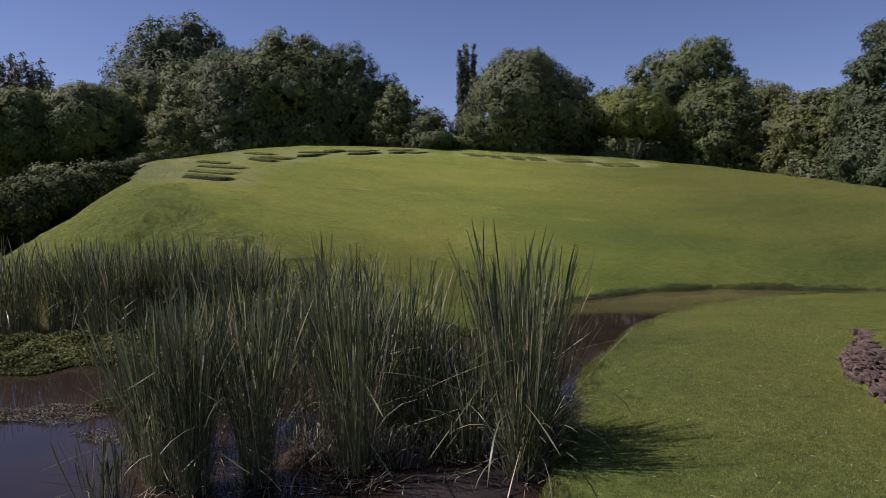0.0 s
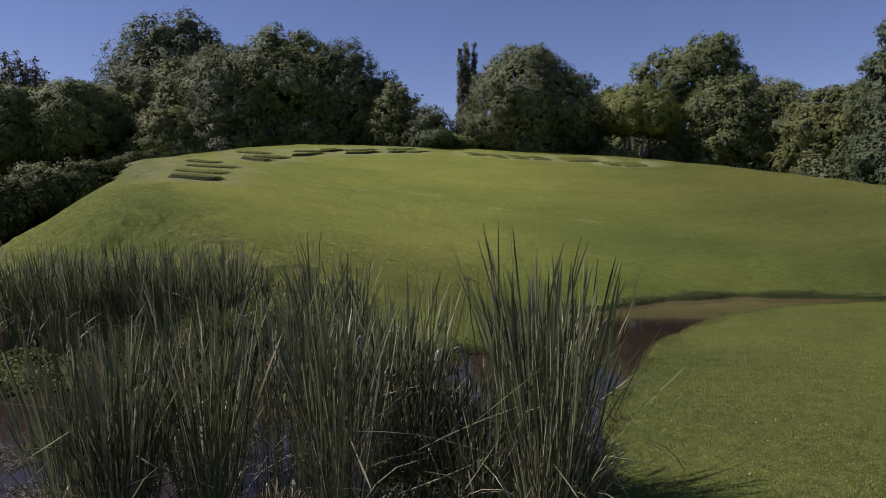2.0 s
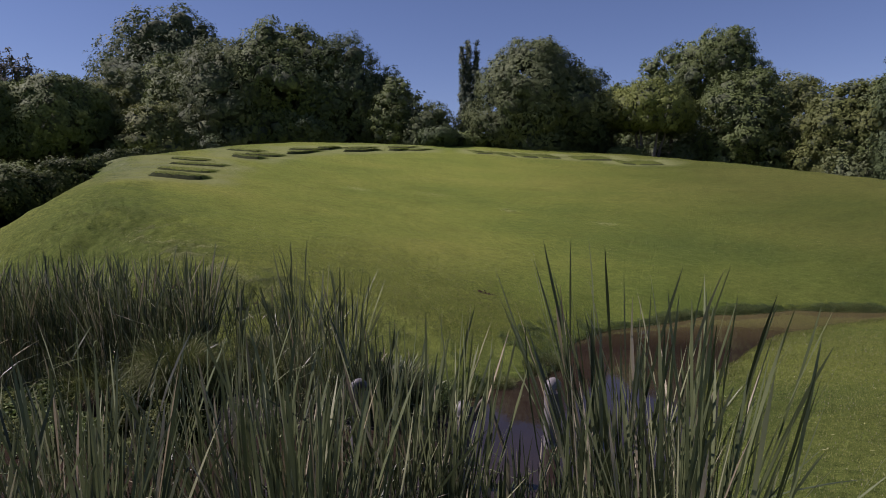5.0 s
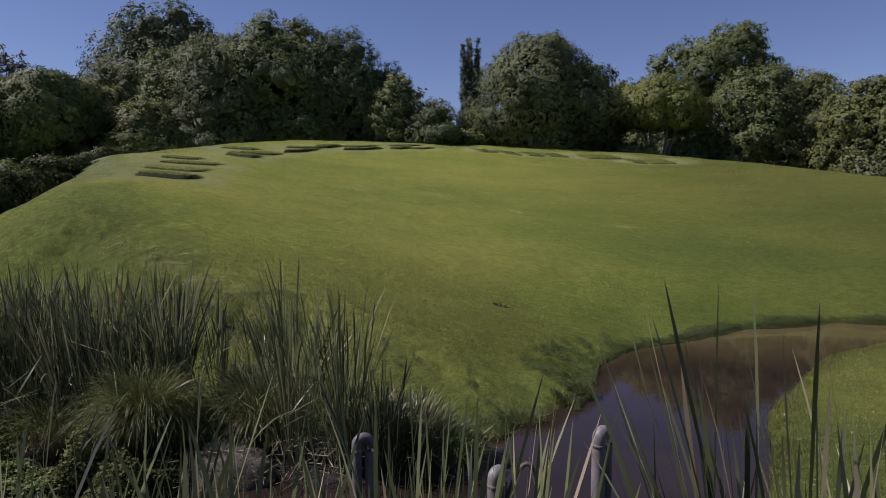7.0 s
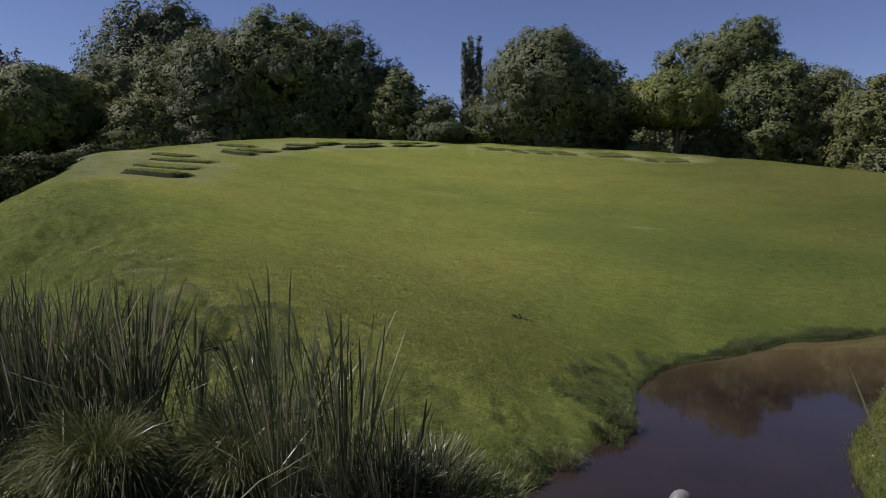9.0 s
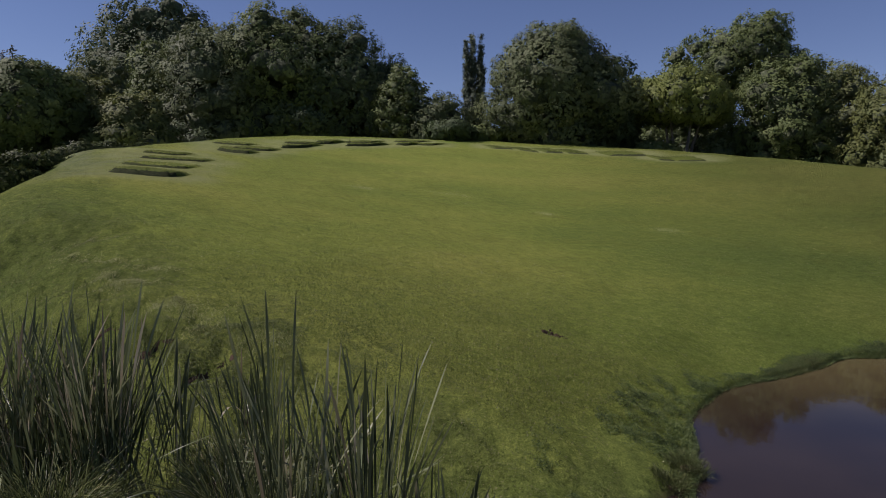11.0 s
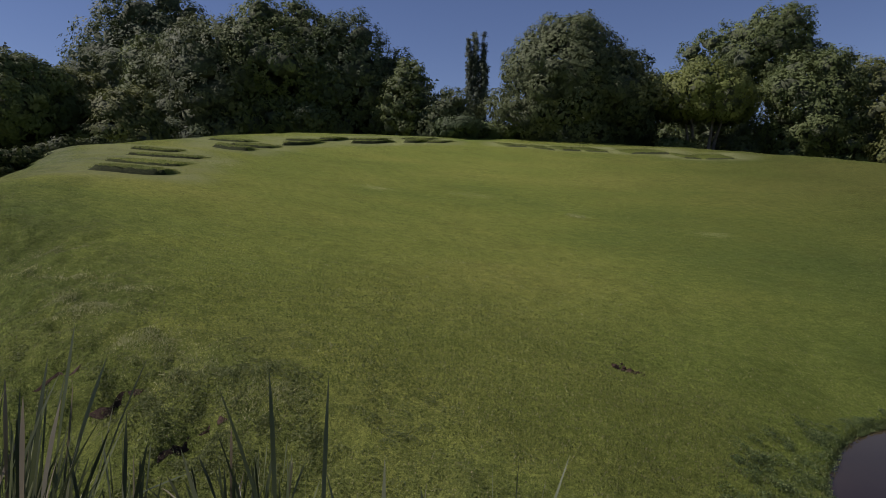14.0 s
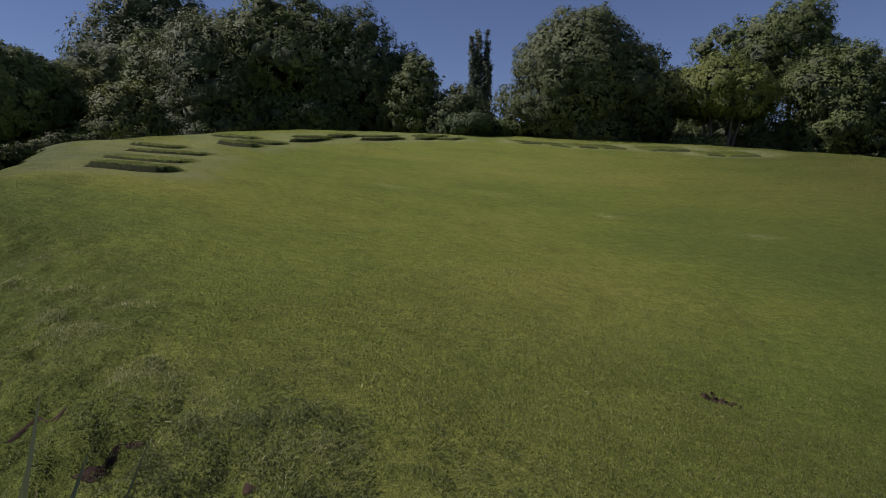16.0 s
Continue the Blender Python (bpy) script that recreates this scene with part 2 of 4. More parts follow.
def tubes(paths, sides=6):
    """Round tapered tubes along paths of (point, radius)."""
    V, F, n = [], [], 0
    for path in paths:
        P = np.array([p for p, _ in path], float)
        R = np.array([r for _, r in path], float)
        T = np.gradient(P, axis=0)
        T /= np.linalg.norm(T, axis=1)[:, None] + 1e-9
        side = np.cross(T, (0.31, 0.77, 0.12) if abs(T[0][2]) > 0.8 else (0, 0, 1.0))
        side /= np.linalg.norm(side, axis=1)[:, None] + 1e-9
        up = np.cross(side, T)
        a = np.arange(sides) / sides * 2 * np.pi
        ring = P[:, None] + R[:, None, None] * (np.cos(a)[None, :, None] * side[:, None] + np.sin(a)[None, :, None] * up[:, None])
        V.append(ring.reshape(-1, 3))
        for i in range(len(P) - 1):
            for j in range(sides):
                k = (j + 1) % sides
                F.append((n + i * sides + j, n + i * sides + k, n + (i + 1) * sides + k, n + (i + 1) * sides + j))
        n += len(P) * sides
    return np.concatenate(V), np.array(F)


def blades(root, height, width, lean, turn, bend, rng, segs=1, snap=0.0):
    """Grass blades or reed leaves: tapering strips that stand at root, lean towards turn and bend over by bend."""
    n = len(root)
    out = np.stack([np.cos(turn), np.sin(turn), np.zeros(n)], 1)
    face = turn + rng.uniform(-1.2, 1.2, n) + np.pi / 2
    across = np.stack([np.cos(face), np.sin(face), np.zeros(n)], 1)
    if segs == 1:
        tip = root + out * (height * lean)[:, None] + np.array((0, 0, 1.0)) * height[:, None]
        w = across * (width / 2)[:, None]
        V = np.stack([root - w, root + w, tip], 1).reshape(-1, 3)
        return V, np.arange(3 * n).reshape(-1, 3)
    kink = rng.uniform(0.45, 0.9, n)
    sway = rng.normal(size=n) * 0.085
    fold = np.where(rng.random(n) < snap, rng.uniform(0.7, 2.2, n), 0)
    rows, twist = [], rng.normal(size=n) * 1.6
    steps = [1 - (1 - i / segs) ** 1.8 for i in range(segs + 1)]
    for i, s in enumerate(steps):
        ang = lean + bend * s ** 2 + sway * np.sin(s * 5.0 + kink * 9) + np.where(s > kink, fold, 0)
        if i == 0:
            p = root.copy()
        else:
            p = p + (out * np.sin(ang)[:, None] + np.array((0, 0, 1.0)) * np.cos(ang)[:, None]) * (height * (s - steps[i - 1]))[:, None]
        f = face + twist * s
        ac = np.stack([np.cos(f), np.sin(f), np.zeros(n)], 1)
        w = ac * (width / 2 * (0.42 + 0.58 * smooth_step(0.5, 0.88, s) if s < 0.92 else max(0.05, 1 - ((s - 0.92) / 0.08) ** 1.5)))[:, None]
        rows += [p - w, p + w]
    V = np.stack(rows, 1)
    m = 2 * (segs + 1)
    base = np.arange(n)[:, None] * m
    F = [np.concatenate([base + 2 * i, base + 2 * i + 1, base + 2 * i + 3, base + 2 * i + 2], 1) for i in range(segs)]
    return V.reshape(-1, 3), np.concatenate(F)


# ---- the lie of the land ----
AMPHI = (8.0, 9.5)        # the middle of the bowl
LAWN_C, LAWN_R = (10.2, 6.5), 8.4   # the lawn inside the channel
RIM = np.array([(3.2, 12.2), (1.5, 11.3), (0.2, 10.9), (-1.2, 11.2), (-2.9, 12.3), (-4.7, 13.85), (-7.02, 16.7), (-9.6, 19.4), (-10.4, 23.2), (-11.7, 25.5), (-11.2, 29.4), (-10.4, 33.8), (-8.6, 37.6),
                (-5.4, 40.2), (0.5, 41.8), (6.4, 41.35), (11.3, 38.55), (14.95, 34.65), (17.5, 29.95), (19.4, 25), (20.5, 20), (20, 13), (17, 6), (8, 2)])


SCARPS = [(-3.96, 12.98, 34, 0.2, 0.08), (-4.55, 13.25, 24, 0.18, 0.05), (-3.26, 12.38, 68, 0.14, 0.06), (-2.56, 11.84, 30, 0.14, 0.06), (-3.05, 12.6, 10, 0.1, 0.05)]   # x, y, bearing, half length, drop of small slips in the turf
HOLLOWS = [(-4.04, 12.86, 0.19, 0.36), (-3.82, 12.9, 0.18, 0.2), (-4.59, 13.14, 0.22, 0.26), (-4.69, 13.39, 0.17, 0.24), (-3.16, 12.6, 0.18, 0.26), (-3.06, 12.46, 0.15, 0.2), (-3.16, 12.22, 0.19, 0.3), (-3.3, 12.1, 0.17, 0.24), (-6.19, 15.39, 0.22, 0.24), (-5.3, 14.0, 0.2, 0.16), (-5.7, 14.6, 0.18, 0.15), (-4.3, 12.5, 0.2, 0.18)]  # x, y, radius, depth of hollows trodden into the flank


def smooth_step(a, b, x):
    t = np.clip((x - a) / (b - a), 0, 1)
    return t * t * (3 - 2 * t)


def waves(x, y, scale, seed=0, octaves=4):
    """Smooth rolling unevenness about -1 to 1."""
    g, total, amp = np.random.default_rng(seed), 0, 1.0
    for o in range(octaves):
        for k in range(3):
            a, ph = g.uniform(0, 2 * np.pi, 2)
            total = total + amp / 2 * np.sin((x * np.cos(a) + y * np.sin(a)) * 2 * np.pi / scale * g.uniform(0.8, 1.25) + ph)
        scale, amp = scale / 2, amp * 0.55
    return total


def lumps(x, y, scale, seed=0):
    """Uneven lumps from 0 to 1, about scale across."""
    u, v = np.asarray(x, float) / scale + seed * 7.31, np.asarray(y, float) / scale - seed * 3.17
    i, j = np.floor(u).astype(np.int64), np.floor(v).astype(np.int64)
    f, g = u - i, v - j
    f, g = f * f * (3 - 2 * f), g * g * (3 - 2 * g)

    def at(a, b):
        h = (a * 374761393 + b * 668265263 + seed * 974711) & 0x7FFFFFFF
        h = ((h ^ (h >> 13)) * 1274126177) & 0x7FFFFFFF
        return ((h ^ (h >> 16)) & 0xFFFF) / 65535.0
    return (at(i, j) * (1 - f) + at(i + 1, j) * f) * (1 - g) + (at(i, j + 1) * (1 - f) + at(i + 1, j + 1) * f) * g


def outside(x, y, poly):
    """Distance to a closed line, less than nought inside it."""
    d, inside = np.full(np.shape(x), 1e9), np.zeros(np.shape(x), bool)
    for (ax, ay), (bx, by) in zip(poly, np.roll(poly, -1, 0)):
        ex, ey = bx - ax, by - ay
        t = np.clip(((x - ax) * ex + (y - ay) * ey) / (ex * ex + ey * ey), 0, 1)
        d = np.minimum(d, np.hypot(x - ax - t * ex, y - ay - t * ey))
        c = ((ay > y) != (by > y)) & (x < ex * (y - ay) / (ey if ey else 1e-9) + ax)
        inside ^= c
    return np.where(inside, -d, d)


def slip(x, y, k):
    """How far a point is down the cut of one slip in the turf."""
    sx, sy, way, half, drop = SCARPS[k]
    c, s = math.cos(radians(way)), math.sin(radians(way))
    u, v = (x - sx) * c + (y - sy) * s, (x - sx) * s - (y - sy) * c
    v = v + 0.03 * np.sin(u * 21 + k * 2)
    return np.exp(-(u / half) ** 2) * smooth_step(-0.03, 0.05, v) * smooth_step(0.45, 0.08, v)


def land(x, y):
    """The height of the ground."""
    x, y = np.asarray(x, float), np.asarray(y, float)
    wob = waves(x, y, 4.0, 3, 3)
    r = np.hypot(x - AMPHI[0], y - AMPHI[1]) - 0.2 * smooth_step(4.0, 2.0, x) * smooth_step(12, 9, np.hypot(x - AMPHI[0], y - AMPHI[1])) + 0.12 * wob * smooth_step(14, 8, np.hypot(x - AMPHI[0], y - AMPHI[1]))
    cone = -1.573 + 0.2367 * r - 0.00058 * r * r
    cone = cone + 0.17 * smooth_step(7.0, 8.6, r) * smooth_step(15, 9.5, r)
    cone = np.where(r < 7.05, 0.065 + (r - 7.05) * 1.3, cone)
    d = outside(x, y, RIM) + 0.15 * waves(x, y, 5, 5, 2) * smooth_step(26, 18, y)
    fall = np.log1p(np.exp(np.clip(d / 0.45, -30, 30))) * 0.45
    near = smooth_step(21, 17, y) * smooth_step(4, 2, x)
    flank = smooth_step(-1.9, 0.3, d) * near
    rough = flank * (0.035 * waves(x, y, 1.3, 8, 3) + 0.035 * waves(x * 1.5 + y * 0.4, y * 0.8, 0.75, 12, 2) + 0.06 * (lumps(x, y, 0.42, 51) - 0.5) + 0.04 * (lumps(x, y, 0.17, 52) - 0.5))
    rough = rough + near * (0.018 * (lumps(x, y, 0.33, 53) - 0.5) + 0.022 * (lumps(x, y, 0.13, 54) - 0.5))
    mound = cone - 0.8 * fall + rough + 0.012 * waves(x, y, 2.5, 9, 3)
    rl = np.hypot(x - LAWN_C[0], y - LAWN_C[1]) + 0.045 * waves(x, y, 2.6, 4, 3)
    inner = LAWN_R + np.where(y < 10.5, 1.25 * np.clip((10.5 - y) / 5.6, 0, 1.3) ** 2, 0.55 * ((y - 10.5) / 4.8) ** 2) - rl
    lawn = np.where(inner < 0.15, 0.12 + (inner - 0.15) * 1.3, 0.12 + 0.16 * smooth_step(0.15, 2.2, inner)) + 0.01 * waves(x, y, 2.2, 11, 3)
    top = np.hypot(x - 8.73, y - 6.6)
    lawn = lawn + 0.46 * smooth_step(3.78, 3.5, top - 0.0086 * (np.degrees(np.arctan2(y - 6.6, 8.73 - x)) * -1 + 26) * (x < 8)) * smooth_step(9.4, 8.0, y)
    pond = np.hypot((x + 1) / 8.5, (y - 2) / 10.0) - 1
    far = np.minimum(np.minimum(pond * 8, d - 2.6), -inner - 0.5)
    base = -0.5 + 0.85 * smooth_step(0.0, 3.0, far) + smooth_step(20, 60, far) * (0.9 + 0.3 * waves(x, y, 30, 6, 2))
    for hx, hy, hr, hd in HOLLOWS:
        mound = mound - (0.34 if hy < 13.3 else 0.1) * hd * np.exp(-((x - hx) ** 2 + (y - hy) ** 2) / hr ** 2)
    for k in range(len(SCARPS)):
        mound = mound - SCARPS[k][4] * slip(x, y, k)
    mound = mound - 0.09 * np.exp(-((x - 0.55) / 0.075) ** 2 - ((y - 14.9) / 0.06) ** 2)   # the burrow
    return np.maximum(np.maximum(mound, lawn), base)


def coarse(x, y):
    """How coarse the turf is: the flank outside the rim and the ridge."""
    return smooth_step(-2.0, 0.2, outside(x, y, RIM) + 0.35 * waves(x, y, 1.7, 31, 3)) * smooth_step(6, 3, x)


def near_bank(x, y):
    """How much darker turf there is: most along the outer bank of the channel."""
    r = np.hypot(x - AMPHI[0], y - AMPHI[1])
    return smooth_step(12.0, 7.4, r + 0.5 * waves(x, y, 3.0, 41, 3)) * smooth_step(6.4, 7.0, r) * smooth_step(8.5, 10.0, y)


# strips of longer grass along the rim: bearing and radius of both ends, depth, height
BEDS = [
    [(-54.4, 20.65, -50.4, 20.0, 0.8, 0.12), (-52.2, 21.8, -47.7, 21.25, 0.8, 0.10), (-49.6, 22.95, -44.6, 22.65, 0.75, 0.09), (-48.2, 24.0, -45.0, 23.75, 0.5, 0.08)],
    [(-41.4, 25.2, -39.3, 24.5, 0.8, 0.12), (-39.6, 25.9, -36.3, 25.65, 0.9, 0.13), (-40.2, 27.1, -37.2, 26.8, 0.8, 0.10)],
    [(-35.1, 26.4, -31.4, 27.3, 0.9, 0.12), (-33.6, 28.0, -29.6, 28.4, 0.9, 0.12)],
    [(-30.4, 28.5, -28.5, 28.7, 1.2, 0.13)],
    [(-28.2, 27.85, -24.2, 28.55, 0.9, 0.12), (-27.4, 29.3, -23.7, 29.8, 0.9, 0.11)],
    [(-22.7, 28.7, -20.9, 29.0, 1.1, 0.12), (-20.4, 29.1, -18.2, 29.35, 0.9, 0.12), (-22.0, 30.3, -18.7, 30.5, 0.8, 0.10)],
    [(-12.8, 28.6, -11.1, 28.2, 1.7, 0.09), (-10.6, 28.0, -8.9, 27.4, 2.0, 0.10)],
    [(-8.3, 27.35, -6.6, 27.2, 1.9, 0.09), (-6.2, 27.2, -4.1, 26.95, 1.9, 0.10)],
    [(-2.5, 26.3, 1.4, 26.4, 2.0, 0.10)],
    [(1.8, 25.3, 3.0, 24.7, 1.8, 0.09), (3.2, 24.7, 6.3, 24.9, 1.9, 0.10)],
]


def pale(x, y):
    """How pale the turf is: dry and worn round the strips of longer grass, and a thin line on the far rim."""
    r, a = np.hypot(x - AMPHI[0], y - AMPHI[1]), np.degrees(np.arctan2(x - AMPHI[0], y - AMPHI[1]))
    k = np.zeros(np.shape(x))
    for bed in BEDS:
        for a0, r0, a1, r1, depth, _ in bed:
            u = np.clip((a - a0) / (a1 - a0), 0, 1)
            mid = r0 + (r1 - r0) * u + depth / 2
            k = np.maximum(k, smooth_step(1.5, 0.5, np.hypot(r - mid, (a - a0 - u * (a1 - a0)) * 0.0175 * r)))
    edge = outside(x, y, RIM)
    return np.maximum(0.75 * k, 0.9 * smooth_step(-0.5, -0.1, edge) * smooth_step(0.7, 0.4, edge) * smooth_step(20, 24, y))


def ground_sheet():
    def axis(lo, hi, a, b, fine, lo_in, hi_in):
        left = a - np.cumsum(fine * 1.13 ** np.arange(1, 200))
        right = b + np.cumsum(fine * 1.13 ** np.arange(1, 200))
        mid = np.concatenate([np.arange(a, lo_in, fine), np.arange(lo_in, hi_in, 0.07), np.arange(hi_in, b, fine)])
        return np.concatenate([left[left > lo][::-1], mid, right[right < hi]])
    xs, ys = axis(-2500, 2500, -13, 22, 0.18, -7.5, 3.5), axis(-2500, 2500, 2, 42, 0.18, 10.4, 17.0)
    X, Y = np.meshgrid(xs, ys)
    Z = land(X, Y)
    V = np.stack([X, Y, Z], -1).reshape(-1, 3)
    i = np.arange(len(ys) - 1)[:, None] * len(xs) + np.arange(len(xs) - 1)[None]
    F = np.stack([i, i + 1, i + 1 + len(xs), i + len(xs)], -1).reshape(-1, 4)
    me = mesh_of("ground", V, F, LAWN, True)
    turf = me.attributes.new("coarse", "FLOAT", "POINT")
    turf.data.foreach_set("value", coarse(X, Y).astype(np.float32).ravel())
    worn = me.attributes.new("pale", "FLOAT", "POINT")
    worn.data.foreach_set("value", pale(X, Y).astype(np.float32).ravel())
    bankside = me.attributes.new("near_bank", "FLOAT", "POINT")
    bankside.data.foreach_set("value", near_bank(X, Y).astype(np.float32).ravel())
    return tagged(part("ground", me), "mown grass of the bowl-shaped earth mound and lawn", "ground", kind="structure")


ground_sheet()
_w = bmesh.new()
bmesh.ops.create_grid(_w, x_segments=24, y_segments=24, size=1.0)
bmesh.ops.transform(_w, matrix=Matrix.Translation((-0.5, 3.5, 0)) @ Matrix.Diagonal((13.5, 14.0, 1, 1)), verts=_w.verts)
tagged(part("water", bm_mesh("water", _w, WATER)), "still brown pond water that reflects trees and sky", "water", kind="structure")


# ---- trees ----
_b = bmesh.new()
bmesh.ops.create_icosphere(_b, subdivisions=1, radius=1.0)
ICO_V, ICO_F = np.array([v.co[:] for v in _b.verts]), np.array([[v.index for v in f.verts] for f in _b.faces])
_b.free()


def crown(rng, lobes, leaves, size, flat=0.62):
    """A crown of small leaves: lobes are (centre, radii); the leaves sit in sprays near their skins."""
    C = np.array([c for c, _ in lobes], float)
    R = np.array([r for _, r in lobes], float)
    # smaller lobes budding from the skin of each
    buds = 8
    d = rng.normal(size=(len(C), buds, 3)) + np.array((0, 0, 0.35))
    d /= np.linalg.norm(d, axis=2)[:, :, None]
    k = rng.uniform(0.24, 0.48, (len(C), buds, 1))
    C = np.concatenate([C, (C[:, None] + d * R[:, None] * 0.78).reshape(-1, 3)])
    R = np.concatenate([R * 0.92, (R[:, None].mean(2, keepdims=True) * k * np.ones(3)).reshape(-1, 3)])
    area = (R[:, 0] * R[:, 2]) + 0.01
    # sprays on the skins of the lobes, none of them buried in a neighbour
    which = rng.choice(len(C), leaves // 7 * 5, p=area / area.sum())
    u = rng.normal(size=(len(which), 3))
    u /= np.linalg.norm(u, axis=1)[:, None]
    depth = 1 - rng.random(len(which)) ** 2.0 * 0.28
    depth *= 1 + 0.06 * rng.normal(size=len(which))
    spray = C[which] + u * R[which] * depth[:, None]
    free = np.ones(len(which), bool)
    for j in range(len(C)):
        free &= (which == j) | ((((spray - C[j]) / R[j]) ** 2).sum(1) > 0.62)
    keep = np.flatnonzero(free)[:leaves // 7]
    which, u, spray = which[keep], u[keep], spray[keep]
    pos = np.repeat(spray, 7, 0) + rng.normal(size=(len(which) * 7, 3)) * size * 1.1
    mid = (C * area[:, None]).sum(0) / area.sum()
    away = pos - mid
    away /= np.linalg.norm(away, axis=1)[:, None] + 1e-6
    out = np.repeat(u, 7, 0) * 1.0 + away * 0.4 + rng.normal(size=pos.shape) * 0.28
    out[:, 2] += 0.3
    out /= np.linalg.norm(out, axis=1)[:, None]
    soft = np.repeat(u, 7, 0) * 0.9 + away * 0.9 + rng.normal(size=pos.shape) * 0.07
    soft /= np.linalg.norm(soft, axis=1)[:, None]
    a = np.cross(out, rng.normal(size=pos.shape))
    a /= np.linalg.norm(a, axis=1)[:, None] + 1e-9
    b = np.cross(out, a)
    s = size * rng.uniform(0.55, 1.35, len(pos))[:, None]
    droop = out * s * 0.25
    V = np.stack([pos - a * s - b * s * flat, pos + b * s * flat * 1.1, pos + a * s - b * s * flat - droop], 1).reshape(-1, 3)
    N = np.repeat(soft, 3, 0)
    F = np.arange(len(V)).reshape(-1, 3)
    back = (np.cross(V[1::3] - V[::3], V[2::3] - V[::3]) * N[::3]).sum(1) < 0
    F[back] = F[back][:, ::-1]
    # a solid core added inside each lobe to fill gaps and block light
    C, R = C[:len(lobes)], R[:len(lobes)]
    ragged = 0.60 * (1 + 0.14 * rng.normal(size=(len(C), len(ICO_V))))
    core = C[:, None] + ICO_V[None] * R[:, None] * ragged[:, :, None]
    CF = ICO_F[None] + (len(V) + np.arange(len(C)) * len(ICO_V))[:, None, None]
    V, F = np.concatenate([V, core.reshape(-1, 3)]), np.concatenate([F, CF.reshape(-1, 3)])
    N = np.concatenate([N, np.tile(ICO_V, (len(C), 1))])
    return V, F, N, len(pos)


def crown_mesh(V, F, N, leaves, mat):
    """Leaves shaded by the way that their spray faces, as soft foliage is, round added solid cores."""
    me = mesh_of("crown", V, F, mat, True)
    me.materials.append(CORE_LEAF)
    me.polygons.foreach_set("material_index", (np.arange(len(F)) >= leaves).astype(np.int32))
    me.normals_split_custom_set_from_vertices(N.astype(np.float32))
    return me


def limbs(rng, height, spread, low, trunks=1, girth=0.2):
    paths = []
    for k in range(trunks):
        a0 = rng.uniform(0, 6.28)
        off = np.array((math.cos(a0), math.sin(a0), 0)) * (0.0 if trunks == 1 else 0.25)
        lean = np.array((*rng.normal(size=2) * 0.07, 1.0)) + off * 0.35
        trunk = [(off + lean * height * 0.76 * s + np.array((*(rng.normal(size=2) * 0.08 * s), 0)), girth * (1.25 - 1.05 * s) if s else girth * 1.5) for s in np.linspace(0, 1, 7)]
        trunk[0] = (trunk[0][0] - np.array((0, 0, 0.3)), trunk[0][1])
        paths.append(trunk)
        for _ in range(9 // trunks + 2):
            s = rng.uniform(low, 0.8)
            start = off + lean * height * 0.8 * s
            a = rng.uniform(0, 6.28)
            way = np.array((math.cos(a), math.sin(a), rng.uniform(0.5, 1.3)))
            length = min(spread * rng.uniform(0.6, 1.0) * (1.05 - s), (0.86 * height - start[2]) / way[2])
            paths.append([(start + way * length * q + np.array((0, 0, -0.1 * q * q * length)), girth * 0.45 * (1 - s * 0.5) * (1 - 0.85 * q)) for q in np.linspace(0, 1, 5)])
    return paths


def tree(name, x, y, top, half, leaf, label, seed, leaves=34000, low=0.12, size=0.07, lobes=34, trunks=1, bark=None, wide=1.0, gap=0.0, girth=0.2, round_top=1.0):
    rng = np.random.default_rng(seed)
    z0 = float(land(x, y))
    h = top - z0
    t = thing(name, (x, y, z0), label, "tree")
    part("trunk", mesh_of("trunk", *tubes(limbs(rng, h, half * 0.8, max(low, 0.15), trunks, girth)), bark or BARK, True), t)
    L = []
    h, half = h * 0.945, half * 0.95
    for i in range(int(lobes * 1.5)):
        lobe_no = int(lobes * 1.5)
        s = low + (1 - low) * ((i + 0.5) / lobe_no)                 # height share
        q = (s - low) / (1 - low)
        prof = (1 - (max(0.0, q - 0.22) / 0.83) ** 2) ** 0.5 * (0.8 + 0.2 * min(1, q * 4)) if round_top == 1.0 else math.sin(math.pi * min(1.0, 0.16 + 0.84 * q ** 1.3)) ** 0.6
        a = i * 2.4 + rng.uniform(-0.5, 0.5)
        rad = half * prof * rng.uniform(0.45, 0.8)
        r = half * rng.uniform(0.22, 0.38) * (1 - gap) * (0.6 + 0.5 * prof) * rng.choice((0.75, 1.0, 1.25))
        zz = h * s - r * 0.6 * q
        L.append(((rad * math.cos(a) * wide, rad * math.sin(a), zz), (r * 1.15, r * 1.15, r * rng.uniform(0.7, 1.0))))
    if not gap:
        for s in np.linspace(low + 0.1, 0.8, 5):
            prof = math.sin(math.pi * min(1.0, 0.16 + 0.84 * s)) ** 0.6
            L.append(((0, 0, h * s), (half * 0.62 * prof * wide, half * 0.62 * prof, h * 0.14)))
    part("crown", crown_mesh(*crown(rng, L, int(leaves * 1.1), size), leaf), t, kind="stuff")
    return t


def foliage(name, dark, mid, light, rough=0.65):
    return leaf_material(name, [(0, tuple((a + b) / 2 for a, b in zip(dark, mid))), (0.55, mid), (1, tuple((a + b) / 2 for a, b in zip(light, mid)))], rough, 0.2, 0.6, 0.2)


